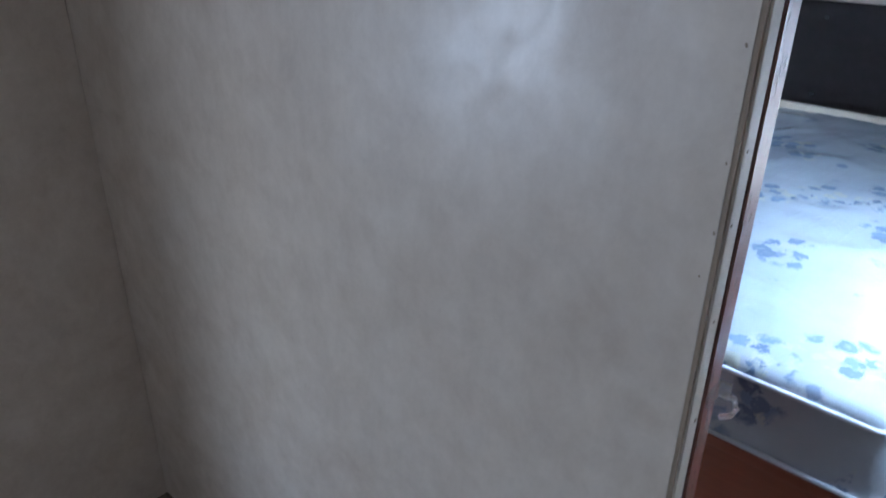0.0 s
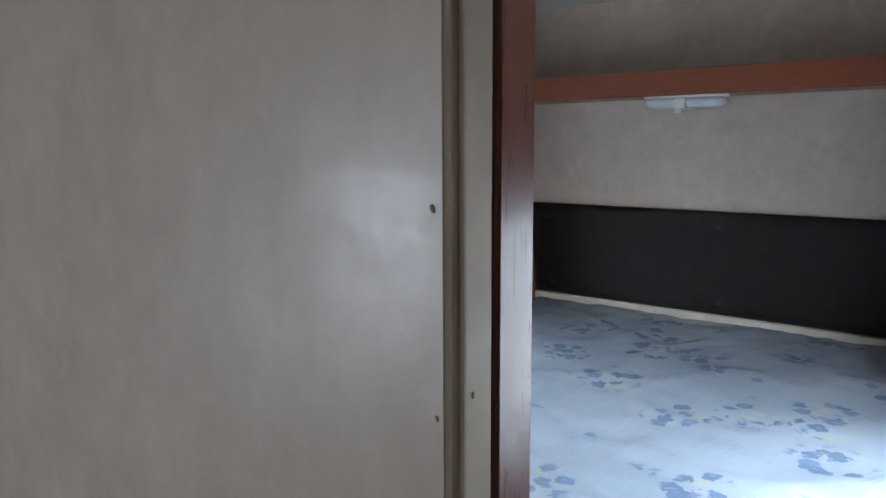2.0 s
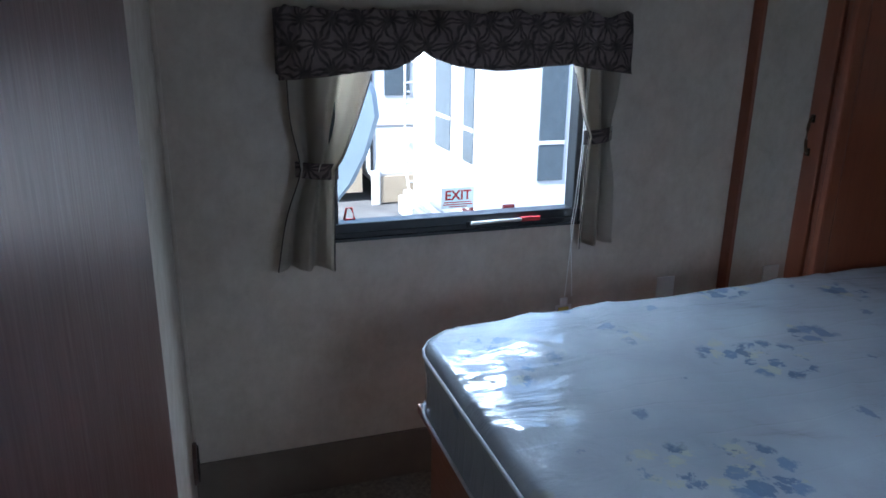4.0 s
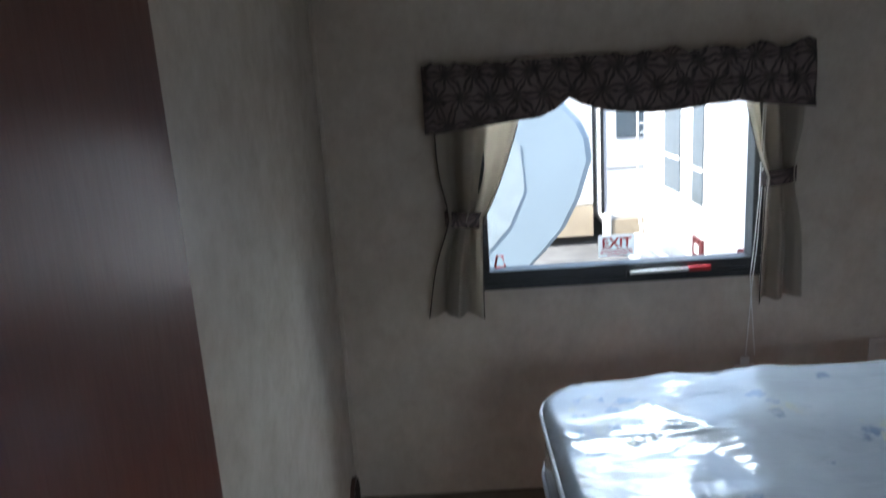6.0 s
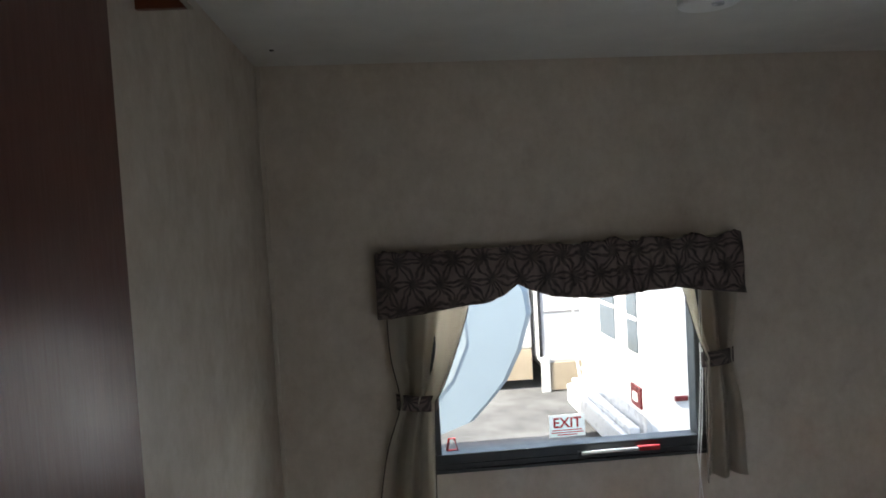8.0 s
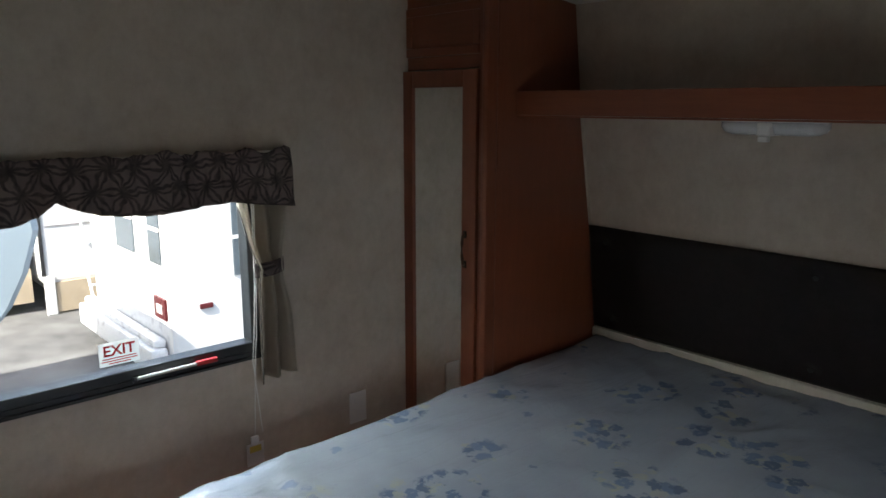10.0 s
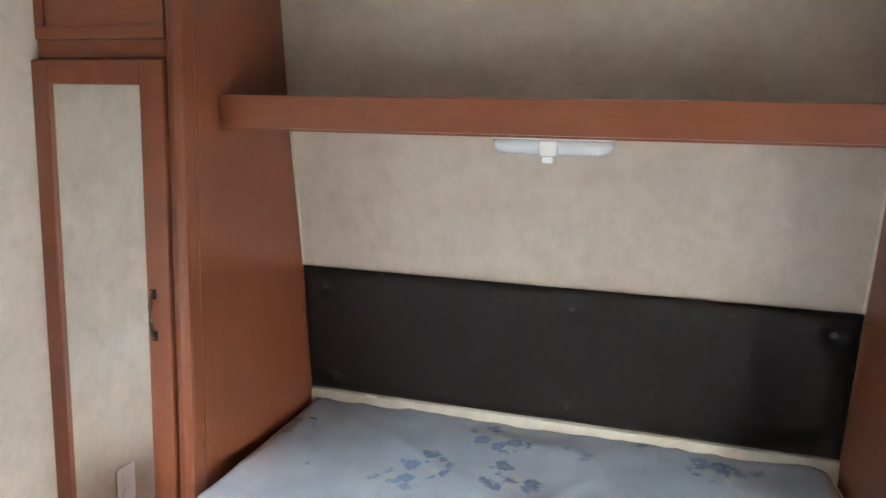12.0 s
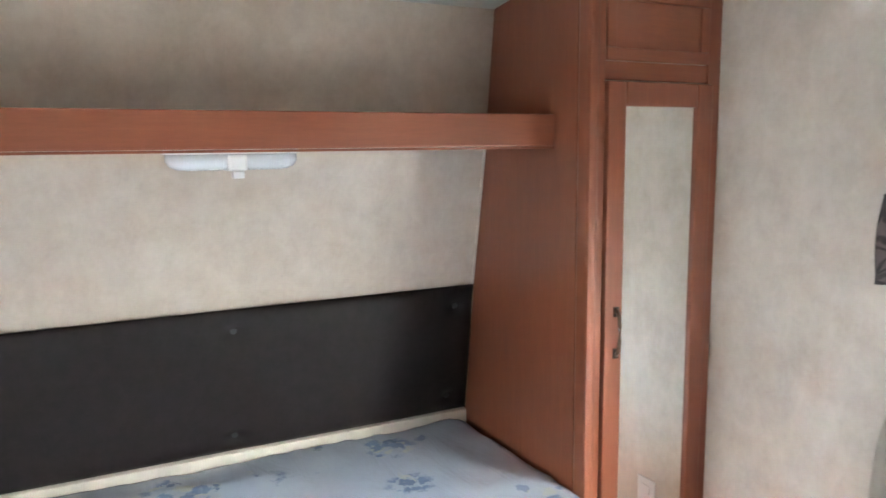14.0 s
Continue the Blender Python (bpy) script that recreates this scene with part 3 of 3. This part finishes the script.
def outline(k, n, inset):
    """Point k of n round the mattress: the two foot corners well rounded."""
    r = 0.13 - inset
    x0, x1, y0, y1 = -BX + inset, BX - inset, BY0 + inset, BY1 - inset
    line = []
    for cx, cy, a0, rr in ((x0, y1, 180, 0.03), (x0, y0, 180, r), (x1, y0, 270, max(0.01, 0.07 - inset)), (x1, y1, 0, 0.03)):
        rr = max(rr, 0.004)
        sx = 1 if cx < 0 else -1
        sy = 1 if cy < -1 else -1
        ox, oy = cx + sx * rr, cy + sy * rr
        start = {(-1, 1): 90, (-1, -1): 180, (1, -1): 270, (1, 1): 0}[(-1 if cx < 0 else 1, -1 if cy < -1 else 1)]
        for q in range(9):
            a = radians(start + 90 * q / 8)
            line.append((ox + rr * math.cos(a), oy + rr * math.sin(a)))
    seg = [math.dist(line[q], line[(q + 1) % len(line)]) for q in range(len(line))]
    want = sum(seg) * k / n
    for q, d in enumerate(seg):
        if want <= d or q == len(seg) - 1:
            f = min(1, want / d) if d else 0
            a, b = line[q], line[(q + 1) % len(line)]
            return a[0] + (b[0] - a[0]) * f, a[1] + (b[1] - a[1]) * f
        want -= d


def wrinkle(x, y):
    w = noise.fractal((x * 2.2 + 3, y * 3.4, 0.0), 0.8, 2.0, 3) * 0.006
    r = 1 - abs(noise.noise((x * 2.6 + y * 1.3, y * 2.8 - x * 1.0, 4.0)))
    w += 0.007 * max(0.0, (r - 0.62) / 0.38) ** 4
    r = 1 - abs(noise.noise((x * 4.5 - y * 1.5, y * 1.4, 9.0)))
    head = max(0.0, min(1.0, (y + 0.75) / 0.4))
    q = 1 - abs(noise.noise((x * 7.0 + y * 1.2, y * 0.9, 2.0)))
    w += 0.006 * head * max(0.0, (q - 0.6) / 0.4) ** 2
    foot = max(0.0, min(1.0, (-y - 1.35) / 0.3))
    q = 1 - abs(noise.noise((x * 3.0 + y * 2.5, y * 5.0 - x * 3.0, 6.0)))
    w += 0.006 * foot * max(0.0, (q - 0.6) / 0.4) ** 3
    return w + 0.004 * max(0.0, (r - 0.6) / 0.4) ** 4


bm = bmesh.new()
N = 220
prev = None
levels = [(0.012, BB), (0.0, BB + 0.02), (0.006, BB + 0.10), (0.0, BT - 0.03), (0.004, BT - 0.014), (0.014, BT - 0.004), (0.03, BT)]
for q in range(1, 30):
    levels.append((0.03 + (0.72 - 0.03) * q / 29, BT))
top_rings = []
for inset, z in levels:
    ring = []
    for k in range(N):
        if inset <= 0.12:
            x, y = outline(k, N, inset)
        else:
            ax, ay = outline(k, N, 0.12)
            f = (inset - 0.12) / 0.6
            cy = max(-1.4, min(-0.6, ay))
            if f > 0.999:  # both halves meet in common points along the middle
                cy = round(cy / 0.025) * 0.025
            x, y = ax * (1 - f), ay + (cy - ay) * f
        dz = wrinkle(x, y) if z >= BT - 0.005 else 0
        bulge = 0 if z >= BT else 0.004 * noise.noise((x * 9, y * 9, z * 20))
        ring.append(bm.verts.new((skewed(x, y) + bulge, y + bulge, z + dz)))
    if prev:
        for k in range(N):
            bm.faces.new((prev[k], prev[(k + 1) % N], ring[(k + 1) % N], ring[k]))
    prev = ring
bmesh.ops.remove_doubles(bm, verts=bm.verts, dist=0.0005)
under(mattress, part("cover", bm, FLORAL, smooth=True))
for z in (BT - 0.022, BB + 0.016):
    bm = bmesh.new()
    pts = [(skewed(x, y), y, z) for x, y in (outline(k, 160, -0.002) for k in range(161))]
    tube(bm, pts, 0.0045, 6)
    under(mattress, part("piping", bm, PIPING, label="pale blue piping", smooth=True))


# ---- windows ----
def dress(s):
    """Valance, two tied-back curtains with bands, on the wall at side s."""
    face = s * 1.10

    def low(y):
        u = (y + 2.183) / 1.063
        pts = [(0.0, 1.345), (0.10, 1.352), (0.24, 1.368), (0.30, 1.372), (0.335, 1.39), (0.375, 1.42), (0.41, 1.40), (0.47, 1.378), (0.58, 1.366), (0.68, 1.372), (0.80, 1.385), (0.86, 1.372), (1.0, 1.355)]
        for (a, za), (b, zb) in zip(pts, pts[1:]):
            if u <= b:
                return za + (zb - za) * (u - a) / (b - a) - 0.012
        return pts[-1][1]

    def cloth(u, v):
        y = -2.183 + 1.063 * u
        zt = 1.516 + 0.016 * noise.noise((y * 17, 2, s)) + 0.007 * noise.noise((y * 60, 5, s))
        z = low(y) + (zt - low(y)) * v
        fold = 0.024 * noise.noise((y * 13, z * 5, 1.0 + s)) + 0.014 * noise.noise((y * 31, z * 14, 4.0)) + 0.007 * noise.noise((y * 75, z * 12, 7.0))
        pinch = 0.02 * math.exp(-((u - 0.375) / 0.03) ** 2)
        out = 0.012 * (1 - v)
        return (face - s * (fold * (1.25 - 0.5 * v) + out - pinch), y, z), (-s, 0, 0)
    val = empty("valance", "dark taupe ring-patterned gathered window valance", "valance", (s * 1.14, -1.63, 1.35), "window dressings")
    under(val, part("cloth", sheet(cloth, 190, 18, 0.005), LATTICE, smooth=True),
          part("board", boxes((min(s * 1.135, s * 1.188), max(s * 1.135, s * 1.188), -2.178, -1.125, 1.495, 1.508)), TRIM),
          part("return", boxes((min(s * 1.108, s * 1.188), max(s * 1.108, s * 1.188), -2.181, -2.173, 1.345, 1.515)), LATTICE, label="cloth-covered end"),
          part("return", boxes((min(s * 1.108, s * 1.188), max(s * 1.108, s * 1.188), -1.130, -1.122, 1.355, 1.515)), LATTICE, label="cloth-covered end"))

    def panel(y_out, top_in, tie_in, tie_z, bot_in, bot_z, flare, name_label):
        g = 1 if top_in > y_out else -1

        def inner(z):
            if z > tie_z:
                f = (z - tie_z) / (1.40 - tie_z)
                return tie_in + (top_in - tie_in) * f ** 0.75
            f = (tie_z - z) / (tie_z - bot_z)
            return tie_in + (bot_in - tie_in) * min(1, f * 1.1)

        def outer(z):
            f = math.exp(-((z - tie_z) / 0.10) ** 2)
            low_out = max(0.0, tie_z - z) / (tie_z - bot_z)
            return y_out + g * (0.025 * f - flare * low_out)

        def fn(u, v):
            z = bot_z + (1.43 - bot_z) * v - 0.01 * (1 - v) * u
            a, b = outer(z), inner(z)
            y = a + (b - a) * u
            wide = abs(b - a)
            x = 1.154 - 0.026 * math.sin(u * 13.5 + 1.2 * z) * min(1, wide / 0.13) - 0.006 * math.sin(u * 31 + 3 * z)
            x -= 0.012 * math.exp(-((z - tie_z) / 0.05) ** 2)
            return (s * x, y, z), (-s, 0, 0)
        cur = empty("curtain", name_label, "curtain", (s * 1.15, (y_out + bot_in) / 2, bot_z), "window dressings")

        def band(u, v):
            z = tie_z - 0.022 + 0.045 * v - 0.012 * u
            a, b = outer(tie_z) - g * 0.012, inner(tie_z) + g * 0.012
            return (s * (1.122 + 0.02 * (2 * u - 1) ** 2), a + (b - a) * u, z), (-s, 0, 0)
        for u0 in ((0.0, 1.0) if g > 0 else (1.0,)):
            seam = tube(bmesh.new(), [Vector(fn(u0, q / 30)[0]) - Vector((s * 0.002, 0, 0)) for q in range(27)], 0.0018, 6)
            under(cur, part("hem", seam, HEM, label="dark bound edge", smooth=True))
        under(cur, part("cloth", sheet(fn, 44, 30, 0.003), CURTAIN, smooth=True),
              part("tieback", sheet(band, 12, 3, 0.006), LATTICE, label="ring-patterned tie band", smooth=True))
        return cur
    panel(-2.158, -1.905, -2.035, 1.085, -2.045, 0.79, 0.05, "beige linen curtain tied back at the window")
    panel(-1.125, -1.295, -1.225, 1.155, -1.238, 0.79, 0.015, "narrow beige linen curtain tied back at the window")


def window(s, name):
    th = empty(name, "black-framed camper window with daylight outside", "window", (s * 1.19, -1.62, WZ0), kind="structure")

    def bx(a, b, *rest):
        return (min(s * a, s * b), max(s * a, s * b), *rest)
    fr = part("window_frame", boxes(bx(1.178, 1.236, WY0, WY1, WZ0, WZ0 + 0.055), bx(1.178, 1.236, WY0, WY1, WZ1 - 0.03, WZ1),
                                    bx(1.178, 1.236, WY0, WY0 + 0.03, WZ0 + 0.0555, WZ1 - 0.0305), bx(1.178, 1.236, WY1 - 0.03, WY1, WZ0 + 0.0555, WZ1 - 0.0305), bevel=0.004), BLACKFRAME)
    lip = part("sash_rail", boxes(bx(1.172, 1.1775, WY0 + 0.02, WY1 - 0.02, WZ0 + 0.022, WZ0 + 0.027), bx(1.170, 1.1775, WY0, WY1, WZ0, WZ0 + 0.010), bevel=0.001), BLACKFRAME)
    pane = part("pane", boxes(bx(1.205, 1.209, WY0 + 0.025, WY1 - 0.025, WZ0 + 0.05, WZ1 - 0.028)), GLASS)
    pane.visible_shadow = False
    under(th, fr, lip, pane)
    return th


window(-1, "window_1")
w2 = window(1, "window_2")
dress(-1)
before = set(scene.objects)
dress(1)
w2.location.y += EAST
for ob in set(scene.objects) - before:
    if ob.parent is None:
        ob.location.y += EAST

# escape latch on the sash
latch = empty("escape_latch", "steel escape latch bar with a red plastic grip", "window latch", (-1.17, -1.45, 0.90))
bm = tube(bmesh.new(), [(-1.172, -1.605, 0.880), (-1.163, -1.60, 0.884), (-1.160, -1.52, 0.886), (-1.160, -1.43, 0.886)], 0.0058)
# the bar uses the plain white material
under(latch, part("bar", bm, WHITE, smooth=True, label="plain white bar"),
      part("grip", boxes((-1.168, -1.154, -1.435, -1.368, 0.879, 0.894), bevel=0.004), RED),
      part("mount", boxes((-1.178, -1.165, -1.615, -1.590, 0.870, 0.888), bevel=0.002), BLACKFRAME))
pull = empty("red_latch", "small red triangular escape latch on the sash", "window latch", (-1.17, -1.99, 0.925))
bm = tube(bmesh.new(), [(-1.172, -2.005, 0.922), (-1.170, -1.998, 0.957), (-1.170, -1.982, 0.957), (-1.172, -1.974, 0.922), (-1.172, -2.005, 0.922)], 0.0035)
under(pull, part("loop", bm, RED, smooth=True))

# exit sticker on the pane
sticker = empty("exit_sticker", "white sticker with red EXIT lettering on the window", "sticker", (-1.2035, -1.636, 0.925))
part("paper", boxes((-0.0004, 0.0004, -0.055, 0.055, 0.0, 0.068)), PAPER, sticker)
INK = cloth_mat("red_ink", (0.60, 0.03, 0.04), (0.66, 0.04, 0.05))
words("lettering", "EXIT", 0.043, pose(0.0012, 0, 0.029, 90, 0, 90), INK, sticker)
for k in range(3):
    w = (0.046, 0.049, 0.03)[k]
    part("text_bar", boxes((0.0005, 0.0012, -w, w, 0.019 - 0.007 * k, 0.022 - 0.007 * k)), INK, sticker)

# blind cord with its tag
cord = empty("blind_cord", "thin white blind cord with a paper tag, hanging from the window", "blind cord", (-1.165, -1.232, 0.55))
bm = tube(bmesh.new(), [(-1.150, -1.234, 1.40), (-1.150, -1.238, 1.1), (-1.152, -1.248, 0.93), (-1.160, -1.252, 0.85), (-1.165, -1.228, 0.60)], 0.0016, 6)
tube(bm, [(-1.150, -1.228, 1.40), (-1.150, -1.232, 1.1), (-1.150, -1.240, 0.94), (-1.160, -1.244, 0.85), (-1.165, -1.255, 0.60)], 0.0016, 6)
under(cord, part("cord", bm, WHITE), part("cleat", boxes((-1.170, -1.160, -1.270, -1.244, 0.570, 0.595), bevel=0.003), WHITE),
      part("tag", boxes((-1.1665, -1.1635, -1.287, -1.227, 0.495, 0.57), bevel=0.0008), PAPER, label="white paper warning tag"),
      part("tag_print", boxes((-1.1634, -1.1628, -1.277, -1.237, 0.54, 0.562)), plain_mat("yellow_print", (0.6, 0.45, 0.08), 0.6)))


# ---- outlets, detector ----
def outlet(s):
    th = empty("outlet", "white plastic wall outlet low on the side wall", "outlet", (s * 1.19, -0.835, 0.565), "outlets")

    def bx(a, b, *rest):
        return (min(-s * a, -s * b), max(-s * a, -s * b), *rest)
    part("plate", boxes(bx(0, 0.006, -0.036, 0.036, -0.058, 0.058), bevel=0.002), WHITE, th)
    for z in (-0.025, 0.025):
        part("socket", boxes(bx(0.006, 0.0085, -0.017, 0.017, z - 0.014, z + 0.014), bevel=0.001), WHITE, th)


outlet(-1)
outlet(1)
smoke = empty("smoke_detector", "round white smoke detector on the ceiling", "smoke detector", (-0.505, -1.475, 2.0498))
part("base", disc(0.066, 0.012, 40, 0.003), WHITE, smoke)
part("cover", disc(0.060, 0.038, 40, 0.007), WHITE, smoke).location = (0, 0, -0.008)
for a in (40, 70, 100, 250, 280):
    k = part("slot", boxes((0.0575, 0.0612, -0.006, 0.006, -0.020, -0.014)), GREYMETAL, smoke)
    k.matrix_local = pose(0, 0, 0, 0, 0, a)
part("test_button", disc(0.012, 0.004, 20, 0.001), FROST, smoke).location = (0.02, 0.01, -0.0465)
vent2 = empty("ceiling_screw", "small dark screw in the ceiling panel", "screw", (-0.99, -2.41, 2.0628))
part("head", disc(0.006, 0.003, 12), DARKWOOD, vent2)


# ---- outside ----
GZ = -1.25
bm = bmesh.new()
box(bm, -400, 400, -400, 400, GZ - 0.2, GZ)
structure("ground", bm, ASPHALT, "sunlit grey asphalt storage lot", "ground")


def trailer(label, x0, x1, y0, y1, z0, z1, m=GEL):
    th = empty("travel_trailer", label, "trailer", ((x0 + x1) / 2, (y0 + y1) / 2, GZ), "trailers on the lot")
    under(th, part("body", boxes((x0, x1, y0, y1, z0, z1), bevel=0.06), m),
          part("chassis", boxes((x0 + 0.2, x1 - 0.2, y0 + 0.1, y1 - 0.1, z0 - 0.15, z0 + 0.005)), GREYMETAL))
    for k in (0.42, 0.55):
        yy = y0 + (y1 - y0) * k
        for sx in (x0 + 0.02, x1 - 0.22):
            w = part("wheel", disc(0.33, 0.2, 28, 0.03), DARKWOOD)
            w.matrix_world = pose(sx, yy, GZ + 0.33, 0, -90, 0)
            w.parent = th
            w.matrix_local = pose(sx - th.location.x, yy - th.location.y, 0.33, 0, -90, 0)
    return th


def rv_window(th, dims, axis, split=None):
    """A dark window with a white frame on a trailer's face; axis 'x' or 'y' is the way it faces."""
    x0, x1, y0, y1, z0, z1 = dims
    f = part("window", boxes((x0, x1, y0, y1, z0, z1), bevel=0.004), RVGLASS)
    under(th, f)
    if split:
        e = 0.006
        if axis == "x":
            b = boxes((x0 - e, x1 + e, y0, y1, split - 0.02, split + 0.02))
        else:
            b = boxes((x0, x1, y0 - e, y1 + e, split - 0.02, split + 0.02))
        part("window_bar", b, GEL, f)


# white trailer whose tail faces the lane
tr = trailer("white travel trailer seen from its tail corner, tinted windows", -8.4, -6.0, 0.30, 7.5, -1.0, 2.2)
rv_window(tr, (-6.42, -6.12, 0.285, 0.31, 0.09, 1.5), "y", 0.44)
rv_window(tr, (-7.40, -6.85, 0.285, 0.31, 0.11, 1.5), "y", 0.48)
rv_window(tr, (-6.01, -5.985, 0.99, 1.29, -0.10, 1.4), "x", 0.31)
rv_window(tr, (-6.01, -5.985, 2.3, 3.0, 0.3, 1.3), "x", 0.6)
bumper = part("bumper", boxes((-8.45, -6.05, 0.10, 0.28, -1.0, -0.74), bevel=0.04), GEL)
step = part("bumper_ledge", boxes((-8.40, -6.10, 0.16, 0.28, -0.738, -0.66), bevel=0.03), GEL)
tail = part("tail_light", boxes((-6.36, -6.06, 0.275, 0.31, -0.47, -0.25), bevel=0.01), LAMPRED, label="red tail light")
lens = part("reverse_lens", boxes((-6.26, -6.14, 0.266, 0.2745, -0.41, -0.32)), WHITE)
mark = part("side_marker", boxes((-6.0, -5.975, 0.60, 0.74, -0.39, -0.335), bevel=0.012), LAMPRED, label="red side marker lamp")
seam = part("corner_seam", boxes((-6.004, -5.994, 1.72, 1.735, -0.9, 2.1)), GREYMETAL, label="grey panel seam")
under(tr, bumper, step, tail, mark, seam)
lens.parent = tail

# trailers beyond the lane, tan skirts, one with a ladder
far_a = trailer("white trailer with a tan skirt across the lane", -18, -10.3, -3.0, 0.02, -0.62, 2.0)
far_b = trailer("white trailer with a tan skirt and a rear ladder", -18, -10.0, 0.09, 2.75, -0.82, 2.0)
under(far_a, part("skirt", boxes((-10.31, -10.27, -2.9, 0.0, -1.10, -0.62)), TAN, label="tan lower skirt"))
under(far_b, part("skirt", boxes((-10.01, -9.97, 0.23, 2.65, -1.22, -0.80)), TAN, label="tan lower skirt"),
      part("jack", boxes((-10.02, -9.95, 0.09, 0.22, -1.25, -0.70), bevel=0.01), GEL, label="white stabiliser leg"),
      part("seam", boxes((-10.006, -9.994, 0.17, 0.95, -0.02, 0.005)), GREYMETAL, label="dark trim line"),
      # narrow black strip down the corner, next to the other trailer
      part("corner_line", boxes((-10.02, -9.985, 0.075, 0.12, -0.7, 1.95)), BLACKFRAME, label="black vertical line at the corner"))
rv_window(far_b, (-10.01, -9.985, 0.31, 0.71, 0.45, 1.1), "x")
bm = bmesh.new()
for y in (0.60, 0.78):
    tube(bm, [(-9.60, y, -1.02), (-9.70, y, -0.85), (-9.86, y, -0.55), (-9.86, y, 0.2), (-9.86, y, 1.7)], 0.02)
for k in range(9):
    tube(bm, [(-9.86 + (0.16 if k == 0 else 0), 0.60, -0.85 + 0.3 * k), (-9.86 + (0.16 if k == 0 else 0), 0.78, -0.85 + 0.3 * k)], 0.016)
for z in (-0.3, 0.5, 1.4):
    box(bm, -10.0, -9.86, 0.67, 0.70, z, z + 0.02)
under(far_b, part("ladder", bm, GEL, label="white rear ladder"))

# rounded nose of a fifth-wheel trailer
nose = empty("fifth_wheel", "pale blue-grey rounded front cap of a parked trailer", "trailer", (-5.7, -4.0, GZ), "trailers on the lot")
bm = bmesh.new()
PR = [(-3.2, -0.4), (-2.3, -0.25), (-1.9, -0.10), (-1.60, 0.0), (-1.45, 0.15), (-1.32, 0.30), (-1.20, 0.53), (-1.11, 0.81), (-1.13, 0.98), (-1.19, 1.10),
      (-1.32, 1.25), (-1.55, 1.50), (-1.85, 1.80), (-2.2, 2.05), (-2.7, 2.2), (-9.5, 2.2), (-9.5, -0.4)]
XS = [(-4.5, 0.0), (-4.56, 0.05), (-4.75, 0.09), (-6.75, 0.09), (-6.95, 0.05), (-7.0, 0.0)]
cols = [[bm.verts.new((x, y + (grow if k < 15 else 0) - 0.02, z)) for k, (y, z) in enumerate(PR)] for x, grow in XS]
for a, b in zip(cols, cols[1:]):
    for k in range(len(PR)):
        k2 = (k + 1) % len(PR)
        bm.faces.new((a[k], a[k2], b[k2], b[k]))
bm.faces.new(cols[0])
bm.faces.new(cols[-1][::-1])
bandb = bmesh.new()
for x in (-4.5,):
    q = [(-3.4, 0.1), (-1.95, 0.1), (-1.72, 0.35), (-1.60, 0.62), (-1.62, 0.95), (-1.80, 1.25), (-3.4, 1.25)]
    f = [bandb.verts.new((x + 0.006, y, z)) for y, z in q]
    g = [bandb.verts.new((x - 0.004, y, z)) for y, z in q]
    bandb.faces.new(f)
    bandb.faces.new(g[::-1])
    for k in range(len(q)):
        bandb.faces.new((f[k], f[(k + 1) % len(q)], g[(k + 1) % len(q)], g[k]))
under(nose, part("cap", bm, CAPBLUE, smooth=False),
      part("side_band", bandb, plain_mat("pale_band", (0.36, 0.42, 0.45), 0.4), label="paler side band"),
      part("landing_leg", boxes((-4.9, -4.8, -3.0, -2.9, GZ, -0.38)), GREYMETAL),
      part("landing_leg", boxes((-6.7, -6.6, -3.0, -2.9, GZ, -0.38)), GREYMETAL))
# unseen white trailer added on the other side, blocking some low sky
east = trailer("added unseen white trailer east of the camper", 9.0, 11.4, -7, 3, -0.35, 2.2)
rv_window(east, (8.985, 9.01, -2.4, -1.6, 0.5, 1.3), "x")
